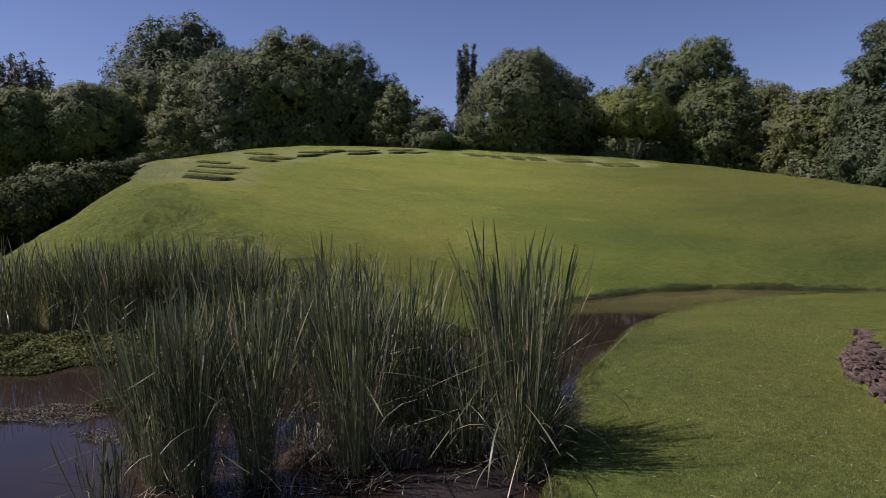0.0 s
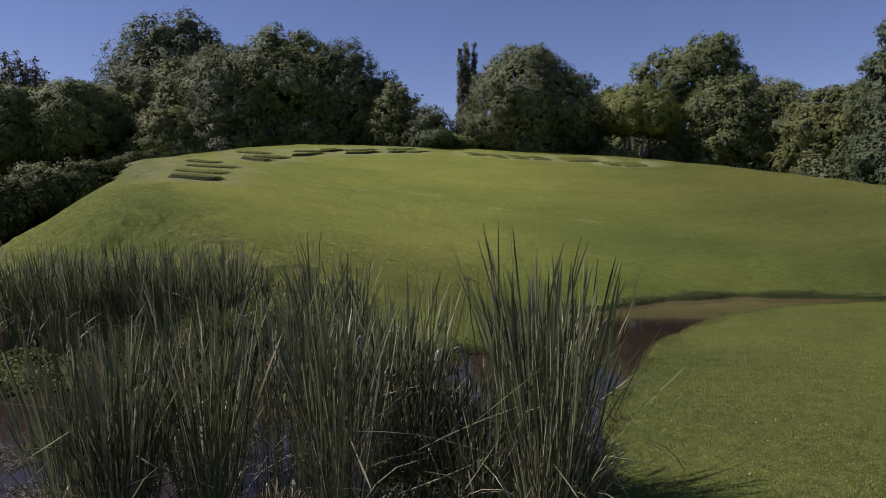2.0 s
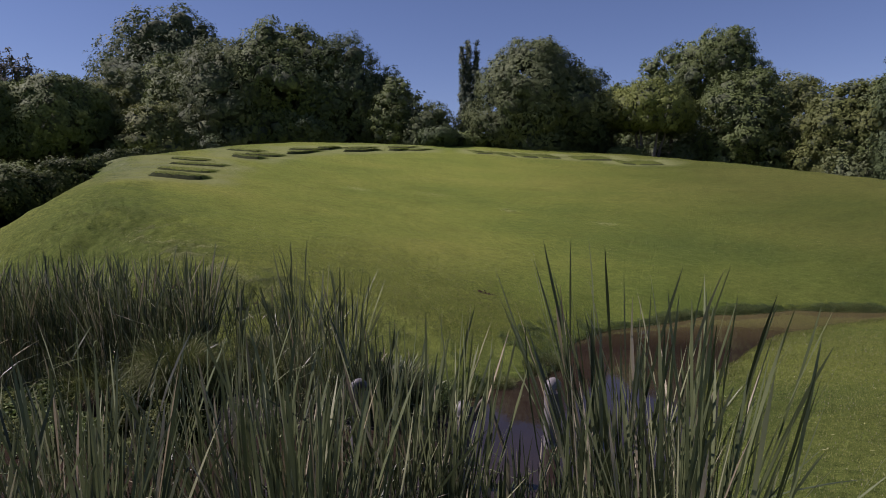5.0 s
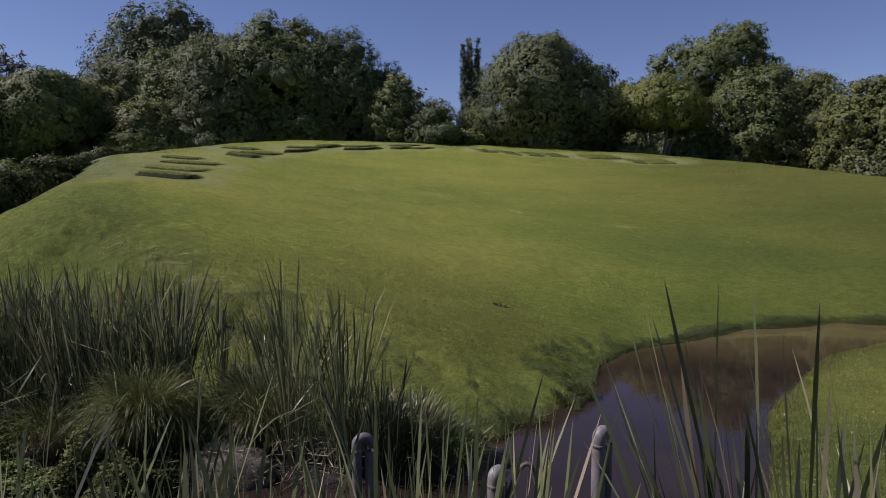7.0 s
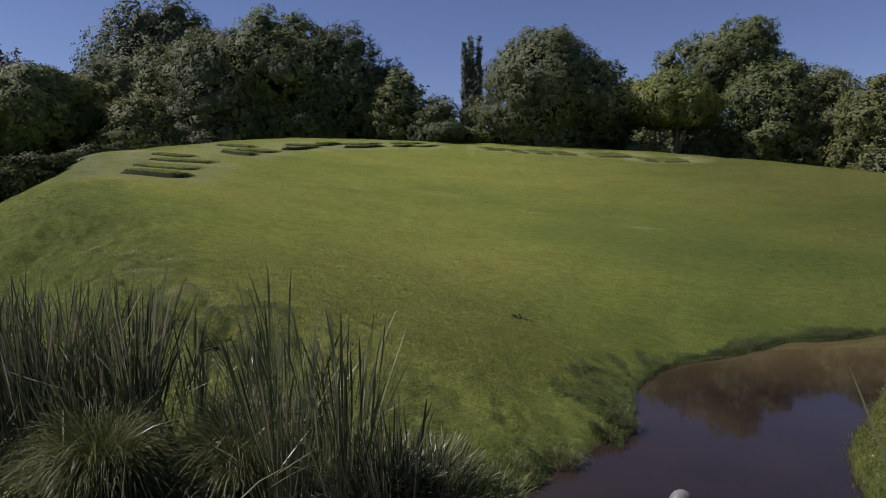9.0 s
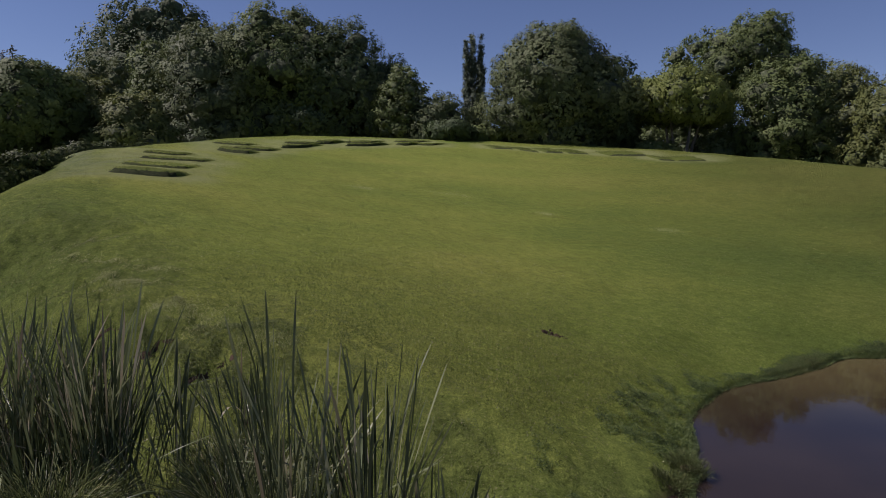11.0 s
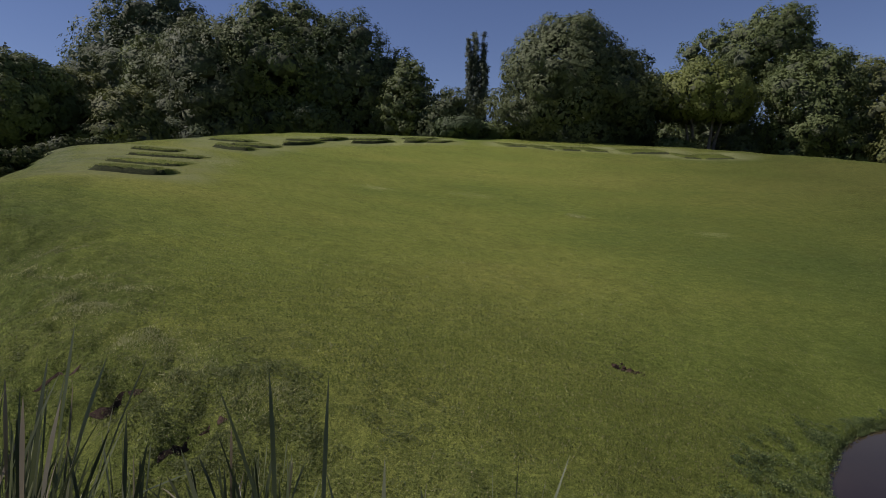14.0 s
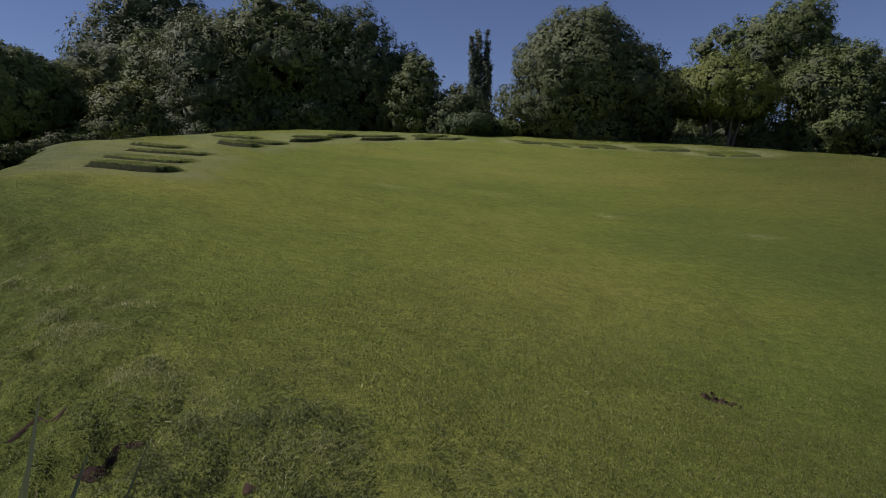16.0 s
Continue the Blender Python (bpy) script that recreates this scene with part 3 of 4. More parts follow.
OAK = foliage("oak_leaf", (0.068, 0.095, 0.030), (0.108, 0.142, 0.048), (0.158, 0.190, 0.068))
DARK_LEAF = foliage("dark_leaf", (0.045, 0.066, 0.029), (0.073, 0.102, 0.045), (0.109, 0.142, 0.064))
GREY_LEAF = foliage("grey_leaf", (0.071, 0.092, 0.038), (0.106, 0.132, 0.057), (0.146, 0.170, 0.077))
OLIVE_LEAF = foliage("olive_leaf", (0.076, 0.095, 0.028), (0.122, 0.143, 0.043), (0.178, 0.193, 0.066))
YELLOW_LEAF = foliage("yellow_leaf", (0.106, 0.136, 0.033), (0.160, 0.194, 0.050), (0.218, 0.243, 0.077))
POPLAR_LEAF = foliage("poplar_leaf", (0.05, 0.068, 0.045), (0.085, 0.108, 0.07), (0.13, 0.15, 0.10))
FEATHER_LEAF = foliage("feathery_leaf", (0.10, 0.10, 0.085), (0.15, 0.15, 0.13), (0.21, 0.20, 0.18))


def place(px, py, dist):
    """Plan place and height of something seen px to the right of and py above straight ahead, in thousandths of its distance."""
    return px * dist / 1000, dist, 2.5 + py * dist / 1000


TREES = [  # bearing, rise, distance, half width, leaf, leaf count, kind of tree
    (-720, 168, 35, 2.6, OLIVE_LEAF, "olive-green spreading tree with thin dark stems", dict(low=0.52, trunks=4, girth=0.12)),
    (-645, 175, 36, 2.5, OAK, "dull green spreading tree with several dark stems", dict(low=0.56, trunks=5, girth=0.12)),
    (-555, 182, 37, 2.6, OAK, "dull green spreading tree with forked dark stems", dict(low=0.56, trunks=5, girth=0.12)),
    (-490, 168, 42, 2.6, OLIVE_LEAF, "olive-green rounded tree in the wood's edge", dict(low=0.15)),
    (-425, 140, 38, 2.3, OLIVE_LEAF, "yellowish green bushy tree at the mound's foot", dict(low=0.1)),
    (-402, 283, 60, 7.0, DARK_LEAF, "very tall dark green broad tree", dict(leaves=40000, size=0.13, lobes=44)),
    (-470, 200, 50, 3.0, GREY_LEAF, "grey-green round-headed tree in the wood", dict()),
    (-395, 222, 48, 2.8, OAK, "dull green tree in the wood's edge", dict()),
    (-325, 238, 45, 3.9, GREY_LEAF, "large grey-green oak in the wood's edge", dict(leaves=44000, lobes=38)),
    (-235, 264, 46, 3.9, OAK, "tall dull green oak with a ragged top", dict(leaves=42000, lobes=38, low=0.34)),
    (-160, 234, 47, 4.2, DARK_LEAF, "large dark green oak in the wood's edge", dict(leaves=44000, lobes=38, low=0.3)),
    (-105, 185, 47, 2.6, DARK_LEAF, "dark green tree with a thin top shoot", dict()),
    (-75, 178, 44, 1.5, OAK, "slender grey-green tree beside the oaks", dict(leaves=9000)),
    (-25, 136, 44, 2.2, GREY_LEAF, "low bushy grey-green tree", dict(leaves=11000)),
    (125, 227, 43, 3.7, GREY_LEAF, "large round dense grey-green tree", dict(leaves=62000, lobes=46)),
    # the round tree's shaded right side, put in as a darker-leaved crown
    (180, 192, 45, 3.3, DARK_LEAF, "shaded side of a dense round tree, painted with dark leaves", dict(leaves=34000)),
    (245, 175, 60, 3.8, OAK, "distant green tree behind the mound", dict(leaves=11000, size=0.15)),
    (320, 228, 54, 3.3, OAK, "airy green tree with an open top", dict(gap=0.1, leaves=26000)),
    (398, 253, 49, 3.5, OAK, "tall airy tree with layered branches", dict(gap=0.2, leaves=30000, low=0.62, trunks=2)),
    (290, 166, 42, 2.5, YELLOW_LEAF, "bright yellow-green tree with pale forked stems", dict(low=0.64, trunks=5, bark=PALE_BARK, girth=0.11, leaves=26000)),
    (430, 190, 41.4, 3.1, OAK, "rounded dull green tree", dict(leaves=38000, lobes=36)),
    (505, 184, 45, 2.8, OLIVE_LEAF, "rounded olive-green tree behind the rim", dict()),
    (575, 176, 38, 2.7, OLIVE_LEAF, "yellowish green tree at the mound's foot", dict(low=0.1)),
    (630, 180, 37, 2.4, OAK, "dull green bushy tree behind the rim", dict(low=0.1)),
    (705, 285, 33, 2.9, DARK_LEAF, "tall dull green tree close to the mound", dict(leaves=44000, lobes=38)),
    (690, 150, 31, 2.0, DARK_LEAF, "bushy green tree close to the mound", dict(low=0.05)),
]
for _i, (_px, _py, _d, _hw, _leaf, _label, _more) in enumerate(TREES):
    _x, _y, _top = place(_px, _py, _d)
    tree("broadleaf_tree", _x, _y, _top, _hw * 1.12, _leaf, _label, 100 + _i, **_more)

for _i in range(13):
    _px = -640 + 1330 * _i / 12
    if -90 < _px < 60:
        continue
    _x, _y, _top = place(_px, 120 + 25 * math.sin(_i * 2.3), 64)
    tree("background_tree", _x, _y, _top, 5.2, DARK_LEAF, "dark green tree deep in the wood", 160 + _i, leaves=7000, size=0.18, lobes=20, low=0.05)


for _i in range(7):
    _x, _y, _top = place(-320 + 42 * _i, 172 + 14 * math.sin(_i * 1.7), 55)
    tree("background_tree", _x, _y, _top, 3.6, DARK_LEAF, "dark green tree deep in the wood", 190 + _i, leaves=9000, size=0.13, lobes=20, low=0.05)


def spired_tree(name, x, y, top, seed, spires, leaf, label, leaves, size, slim=1.0):
    rng = np.random.default_rng(seed)
    z0 = float(land(x, y))
    h = top - z0
    t = thing(name, (x, y, z0), label, "tree")
    L, stems = [], []
    for cx, hh in spires:
        stems.append([(np.array((cx * q, 0, h * hh * q - 0.3)), 0.3 * (1.05 - q)) for q in np.linspace(0, 0.97, 6)])
        for s in np.linspace(0.12, 1, 22):
            r = slim * (0.76 - 0.29 * s) * min(1, (1 - s) * 5 + 0.2) * rng.uniform(0.75, 1.05)
            L.append(((cx * (0.7 + 0.3 * s) + rng.normal() * 0.12, rng.normal() * 0.3, h * hh * s - r), (r, r, 1.6)))
    part("trunk", mesh_of("trunk", *tubes(stems), PALE_BARK, True), t)
    part("crown", crown_mesh(*crown(rng, L, leaves, size), leaf), t, kind="stuff")


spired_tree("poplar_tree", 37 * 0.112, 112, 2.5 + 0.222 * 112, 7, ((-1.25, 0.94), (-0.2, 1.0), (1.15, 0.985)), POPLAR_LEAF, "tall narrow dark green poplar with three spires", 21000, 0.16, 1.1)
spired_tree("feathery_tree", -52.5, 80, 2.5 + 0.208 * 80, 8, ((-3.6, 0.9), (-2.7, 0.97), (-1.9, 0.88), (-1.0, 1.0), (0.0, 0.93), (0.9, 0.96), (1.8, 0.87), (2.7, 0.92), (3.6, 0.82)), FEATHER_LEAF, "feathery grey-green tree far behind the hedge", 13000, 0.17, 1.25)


# ---- hedges and the undergrowth of the wood ----
def shrub(name, x, y, top, hx, hy, leaf, label, seed, leaves=4000, size=0.07, cat="shrub", group=""):
    rng = np.random.default_rng(seed)
    z0 = float(land(x, y))
    h = top - z0
    t = thing(name, (x, y, z0), label, cat, group)
    L = [((rng.uniform(-hx, hx) * 0.6, rng.uniform(-hy, hy) * 0.6, h * rng.uniform(0.3, 0.68)), (hx * rng.uniform(0.35, 0.55), hy * rng.uniform(0.35, 0.55), h * rng.uniform(0.26, 0.34))) for _ in range(12)]
    L.append(((0, 0, h * 0.45), (hx * 0.8, hy * 0.8, h * 0.45)))
    stems = [[(np.array((rng.uniform(-hx, hx) * 0.5 * q, rng.uniform(-hy, hy) * 0.5 * q, h * 0.7 * q - 0.15)), 0.04 * (1.1 - q)) for q in np.linspace(0, 1, 4)] for _ in range(5)]
    part("stem", mesh_of("stem", *tubes(stems, 5), BARK), t)
    part("crown", crown_mesh(*crown(rng, L, leaves, size), leaf), t, kind="stuff")


_rng = np.random.default_rng(5)
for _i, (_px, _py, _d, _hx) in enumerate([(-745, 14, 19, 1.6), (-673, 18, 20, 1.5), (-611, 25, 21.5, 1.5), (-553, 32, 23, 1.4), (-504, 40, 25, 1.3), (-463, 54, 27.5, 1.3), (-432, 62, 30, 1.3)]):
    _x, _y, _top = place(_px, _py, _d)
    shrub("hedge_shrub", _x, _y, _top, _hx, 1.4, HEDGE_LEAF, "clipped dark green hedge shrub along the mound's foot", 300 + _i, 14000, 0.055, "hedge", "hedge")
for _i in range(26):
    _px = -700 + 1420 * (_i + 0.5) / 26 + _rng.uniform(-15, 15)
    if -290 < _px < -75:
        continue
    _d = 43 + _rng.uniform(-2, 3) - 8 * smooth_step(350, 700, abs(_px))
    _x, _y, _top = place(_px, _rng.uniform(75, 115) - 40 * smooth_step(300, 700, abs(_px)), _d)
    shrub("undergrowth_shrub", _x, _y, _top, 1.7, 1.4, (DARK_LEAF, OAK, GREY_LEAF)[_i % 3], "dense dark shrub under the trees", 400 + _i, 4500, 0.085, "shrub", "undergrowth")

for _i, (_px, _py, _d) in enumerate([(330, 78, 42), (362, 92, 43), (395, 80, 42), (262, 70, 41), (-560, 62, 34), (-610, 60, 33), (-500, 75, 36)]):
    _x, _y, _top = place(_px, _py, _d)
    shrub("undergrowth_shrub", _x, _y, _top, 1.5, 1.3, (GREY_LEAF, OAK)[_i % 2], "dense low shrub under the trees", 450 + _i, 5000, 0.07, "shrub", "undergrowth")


# ---- reeds ----
def reed_clump(x, y, rx, ry, count, height, label, seed, dry=0.12, single=0, lean=0.085, width=0.0128):
    """A stand of cattail shoots, each a fan of leaves. single: how many leaves are parts of their own."""
    rng = np.random.default_rng(seed)
    z0 = max(-0.05, float(land(x, y)))
    t = thing("cattail_clump", (x, y, z0), label, "reeds", "cattails in the pond")

    def leaf_set(n, tall, lean_by, bend_by, w, stray):
        m = max(1, n // 6)
        a, q = rng.uniform(0, 6.28, m), rng.random(m) ** 0.65
        shoot = np.stack([np.cos(a) * q * rx * 0.8, np.sin(a) * q * ry * 0.8, np.zeros(m)], 1)
        tilt = rng.normal(size=(m, 2)) * 0.06 + np.stack([np.cos(a), np.sin(a)], 1) * (0.05 * q)[:, None]   # each shoot leans as one
        k = rng.integers(0, m, n)
        root = shoot[k] + np.append(rng.normal(size=(n, 2)) * 0.012, np.zeros((n, 1)), 1)
        root[:, 2] = np.maximum(land(x + root[:, 0], y + root[:, 1]), -0.15) - z0 - 0.03
        fan = rng.uniform(0, 6.28, m)[k] + np.where(rng.random(n) < 0.5, 0, np.pi) + rng.normal(size=n) * 0.3
        off = np.abs(rng.normal(size=n)) * lean_by
        way = tilt[k] + np.stack([np.cos(fan), np.sin(fan)], 1) * off[:, None]
        hh = tall * (rng.uniform(0.76, 1.0, m)[k] * rng.uniform(0.4, 1.0, n) ** 0.55)
        b = np.abs(rng.normal(size=n)) * bend_by
        b = np.where(rng.random(n) < stray, b + rng.uniform(1.2, 2.6, n), b)
        return blades(root, hh, w * rng.uniform(0.6, 1.3, n), np.hypot(way[:, 0], way[:, 1]) + 0.01, np.arctan2(way[:, 1], way[:, 0]), b, rng, 8, 0.07)
    V, F = leaf_set(int(count * 2.0), height, lean, 0.22, width, 0.03)
    part("foliage", mesh_of("foliage", V, F, REED), t, kind="stuff")
    if dry:
        V, F = leaf_set(int(count * dry * 0.8) + 2, height * 0.66, lean * 1.8, 0.5, width * 0.7, 0.3)
        part("dead_foliage", mesh_of("dead_foliage", V, F, DRY), t, "dead straw-coloured leaves", "stuff")
    if single:
        shapes = [mesh_of("leaf", *blades(np.zeros((1, 3)), np.array([height * rng.uniform(0.65, 0.95)]), np.array([width * 1.1]), np.array([rng.uniform(0.02, 0.14)]), np.array([0.0]), np.array([rng.uniform(0, 0.3)]), rng, 8), REED) for _ in range(10)]
        for j in range(single):
            ob = part("leaf", shapes[j % 10], t)
            a, q = rng.uniform(0, 6.28), math.sqrt(rng.random())
            ob.matrix_basis = pose(math.cos(a) * q * rx, math.sin(a) * q * ry, -0.05, 0, 0, rng.uniform(0, 360))
    return t


NEAR = "tall dark green cattails standing in the pond"
FAR = "dark green cattails on the bank at the mound's foot"
for _i, (_x, _y, _rx, _ry, _n, _h, _s) in enumerate([
        (0.72, 5.5, 0.17, 0.24, 130, 1.95, 24), (0.66, 6.0, 0.16, 0.12, 110, 2.2, 0), (0.16, 5.95, 0.2, 0.24, 30, 1.1, 0), (1.0, 5.98, 0.12, 0.12, 44, 1.9, 0), (0.36, 6.0, 0.1, 0.12, 18, 1.8, 0), (-0.06, 6.3, 0.3, 0.24, 130, 1.3, 0), (0.3, 6.15, 0.22, 0.22, 110, 1.3, 0), (0.2, 5.75, 0.2, 0.2, 60, 0.95, 0),
        (-0.24, 6.15, 0.16, 0.2, 45, 1.85, 20), (-0.5, 6.3, 0.18, 0.22, 100, 1.85, 20), (-0.8, 5.55, 0.16, 0.18, 100, 1.78, 30),
        (-1.08, 6.1, 0.18, 0.2, 100, 1.8, 20), (-1.5, 6.45, 0.2, 0.22, 60, 1.8, 0), (-1.62, 5.35, 0.14, 0.15, 120, 1.8, 30),
        (-2.10, 5.15, 0.15, 0.17, 125, 1.7, 30), (-1.95, 6.5, 0.22, 0.25, 50, 1.7, 0), (-2.4, 6.8, 0.22, 0.25, 50, 1.65, 0),
        (-2.55, 5.95, 0.13, 0.16, 70, 1.6, 0), (-2.42, 5.2, 0.14, 0.14, 80, 1.6, 15), (-2.82, 5.7, 0.14, 0.14, 80, 1.55, 0), (-0.32, 7.0, 0.25, 0.3, 15, 1.35, 0), (-0.7, 6.9, 0.25, 0.3, 45, 1.55, 0), (-1.2, 7.2, 0.3, 0.3, 25, 1.45, 0),
        (-2.9, 7.0, 0.25, 0.3, 40, 1.45, 0)]):
    reed_clump(_x, _y, _rx, _ry, int(_n * 0.9), _h * 1.2, NEAR, 500 + _i, 0.8 if _i < 2 else 0.25, _s, (0.08, 0.055)[_i] if _i < 2 else 0.10)
reed_clump(0.72, 5.42, 0.17, 0.2, 120, 1.0, "dark tangled low cattails and dead leaves", 541, 1.1, 0, 0.22, 0.013)
reed_clump(-2.62, 4.72, 0.2, 0.16, 45, 0.95, "short fresh green cattail sprout in open water", 540, 0.0, 0)
for _i, (_x, _y, _rx, _ry, _n, _h, _s) in enumerate([
        (-7.6, 11.0, 0.7, 0.5, 190, 1.7, 0), (-6.6, 11.2, 0.6, 0.45, 220, 1.75, 0), (-5.7, 10.9, 0.6, 0.45, 240, 1.8, 0), (-4.9, 10.9, 0.55, 0.4, 240, 1.8, 0),
        (-4.1, 10.7, 0.5, 0.4, 200, 1.85, 0), (-3.55, 10.6, 0.3, 0.3, 140, 1.55, 0), (-3.24, 10.64, 0.15, 0.2, 115, 1.86, 0), (-2.78, 10.75, 0.14, 0.16, 18, 1.5, 0),
        (-1.78, 9.95, 0.15, 0.2, 50, 1.9, 0), (-1.34, 9.88, 0.15, 0.2, 50, 1.82, 0), (-0.98, 9.75, 0.18, 0.2, 40, 1.2, 0), (-2.4, 11.3, 0.3, 0.2, 30, 0.9, 0), (-8.6, 10.0, 0.7, 0.8, 180, 1.6, 0)]):
    reed_clump(_x, _y, _rx, _ry, int(_n * 1.35), _h * 1.18, FAR, 560 + _i, 0.12, _s, 0.085, 0.0136)


# ---- bank plants, litter and the things in the pond ----
def tussock(x, y, rx, ry, height, count, mat, label, seed, cat="grass tussock", droop=1.2, width=0.008, dry=0, root=0.85, lift=0.0):
    """A mound of arching sedge or grass blades."""
    rng = np.random.default_rng(seed)
    z0 = max(0.0, float(land(x, y))) + lift
    t = thing("sedge_tussock", (x, y, z0), label, cat)

    def spread(n, h, w, bend):
        a, q = rng.uniform(0, 6.28, n), np.sqrt(rng.random(n))
        root = np.stack([np.cos(a) * q * rx, np.sin(a) * q * ry, np.zeros(n)], 1)
        root[:, 2] = np.maximum(land(x + root[:, 0], y + root[:, 1]), 0) + lift - z0 - 0.02 + 0.35 * height * (1 - q ** 2)
        return blades(root, h * rng.uniform(0.5, 1.0, n), np.full(n, w), rng.uniform(0.0, 0.4, n), a + rng.normal(size=n) * 1.0, rng.uniform(0.2, 1.15, n) * bend, rng, 5)
    part("foliage", mesh_of("foliage", *spread(count, height, width, droop), mat), t, kind="stuff")
    if dry:
        part("dead_foliage", mesh_of("dead_foliage", *spread(dry, height * 0.9, width, droop * 1.3), DRY), t, "dead bleached blades", "stuff")
    bm = bmesh.new()
    bmesh.ops.create_icosphere(bm, subdivisions=3, radius=1.0)
    for v in bm.verts:
        v.co *= 1 + 0.12 * noise.noise(v.co * 2.5 + Vector((seed, 0, 0)))
        v.co = Vector((v.co.x * rx * root, v.co.y * ry * root, v.co.z * height * 0.45 * root))
    part("root_mound", bm_mesh("root_mound", bm, SOIL, True), t)
    return t


def leafy_mat(name, x, y, rx, ry, rise, count, size, mat, label, seed, cat="water plants"):
    """A low cushion of small round leaves, floating or on the bank."""
    rng = np.random.default_rng(seed)
    a, q = rng.uniform(0, 6.28, count), np.sqrt(rng.random(count))
    edge = 1 + 0.22 * np.sin(a * 3 + seed) + 0.13 * np.sin(a * 7 + seed * 2)
    px, py = np.cos(a) * q * rx * edge, np.sin(a) * q * ry * edge
    pz = np.maximum(land(x + px, y + py), 0.0) + 0.02 + rise * np.clip(1 - q ** 3, 0, 1) * (0.6 + 0.4 * waves(px, py, 0.9, seed, 2)) * rng.uniform(0.5, 1, count)
    P = np.stack([px, py, pz], 1)
    n = rng.normal(size=P.shape) * 0.55 + np.array((0, 0, 1.0))
    n /= np.linalg.norm(n, axis=1)[:, None]
    u = np.cross(n, rng.normal(size=P.shape))
    u /= np.linalg.norm(u, axis=1)[:, None]
    v = np.cross(n, u)
    s = size * rng.uniform(0.5, 1.3, count)[:, None]
    V = np.stack([P - u * s, P - v * s * 0.75, P + u * s, P + v * s * 0.75], 1).reshape(-1, 3)
    t = thing(name, (x, y, 0), label, cat)
    part("foliage", mesh_of("foliage", V, np.arange(len(V)).reshape(-1, 4), mat), t, kind="stuff")
    return t


def low_mound(name, x, y, rx, ry, h, mat, label, cat, seed, rough=0.2, sink=0.3, group=""):
    bm = bmesh.new()
    bmesh.ops.create_icosphere(bm, subdivisions=4, radius=1.0)
    for v in bm.verts:
        k = 1 + rough * noise.fractal(v.co * 1.7 + Vector((seed * 3.1, 0, 0)), 0.8, 2.1, 5)
        v.co = Vector((v.co.x * rx * k, v.co.y * ry * k, v.co.z * h * k))
    ob = part(name, bm_mesh(name, bm, mat, True))
    ob.location = (x, y, max(0, float(land(x, y))) - h * sink)
    return tagged(ob, label, cat, group)


tussock(-3.2, 9.98, 0.22, 0.2, 0.74, 4000, SEDGE, "rounded yellow-green sedge mound on the bank", 21, lift=0.22, droop=2.5, width=0.005, dry=300)
tussock(-2.25, 10.3, 0.18, 0.16, 0.85, 2200, SEDGE, "arching pale green sedge among the cattails", 22, droop=2.3, width=0.006, dry=420)
tussock(-2.7, 10.3, 0.4, 0.3, 0.6, 600, REED, "dark sedge between the reed stands", 23, droop=1.8, dry=120)
tussock(-0.12, 6.15, 0.34, 0.22, 0.46, 700, SEDGE, "tangled half-dead grass at the cattails' foot", 24, droop=1.9, dry=700, width=0.009)
tussock(-0.78, 5.78, 0.3, 0.14, 0.34, 170, DRY, "straw-coloured broken stalks at the cattails' foot", 31, droop=0.5, width=0.012)
tussock(-1.3, 5.75, 0.3, 0.16, 0.32, 130, DRY, "straw-coloured broken stalks at the cattails' foot", 44, droop=0.6, width=0.012)
tussock(-0.35, 5.72, 0.3, 0.16, 0.34, 130, DRY, "straw-coloured broken stalks at the cattails' foot", 45, droop=0.7, width=0.012)
tussock(0.98, 5.9, 0.18, 0.28, 0.62, 700, REED, "dark dense grass tuft at the lawn's edge", 26, droop=1.6, width=0.010)
tussock(-1.1, 9.92, 0.3, 0.2, 0.62, 900, REED, "dark dense sedge at the cattails' foot", 39, droop=1.2, width=0.010)
tussock(-0.72, 10.05, 0.25, 0.2, 0.6, 700, REED, "dark dense sedge at the cattails' foot", 40, droop=1.0, width=0.011)
tussock(-0.4, 10.1, 0.35, 0.3, 0.4, 800, WEED, "dark green grass tuft on the bank", 27, droop=1.7, width=0.009)
tussock(-2.62, 11.15, 0.26, 0.2, 0.42, 700, SEDGE, "pale arching grass between the cattail stands", 29, droop=1.9, width=0.006, dry=220, root=0.5)
tussock(-2.15, 11.05, 0.24, 0.18, 0.36, 500, SEDGE, "pale arching grass between the cattail stands", 30, droop=1.9, width=0.006, dry=160, root=0.5)
tussock(-4.3, 10.3, 0.4, 0.3, 0.6, 700, SEDGE, "yellow-green sedge at the reeds' foot", 28, droop=1.9)
for _k, (_x, _y, _r, _h) in enumerate([(1.30, 12.0, 0.17, 0.18), (1.05, 11.72, 0.15, 0.15), (0.5, 11.12, 0.18, 0.15), (-0.02, 10.72, 0.22, 0.16), (-0.28, 10.66, 0.2, 0.15)]):
    tussock(_x, _y, _r, _r * 0.8, _h, 600, SEDGE, "bright yellow-green grass overhanging the water's edge", 200 + _k, droop=1.8, width=0.005, root=0.4)
leafy_mat("cress_mat", -3.2, 9.35, 0.55, 0.55, 0.38, 5000, 0.022, CRESS, "light green cress growing down the bank", 31)
leafy_mat("cress_mat", -3.45, 9.66, 0.34, 0.34, 0.55, 4500, 0.020, CRESS, "yellow-green cress climbing the sedge hummock", 46)
leafy_mat("cress_mat", -4.15, 9.5, 0.6, 0.5, 0.2, 3500, 0.022, WEED, "dark green creeping water plants", 32)
leafy_mat("cress_mat", -6.3, 9.7, 1.7, 1.35, 0.28, 20000, 0.026, CRESS, "thick mat of light green water plants", 33)
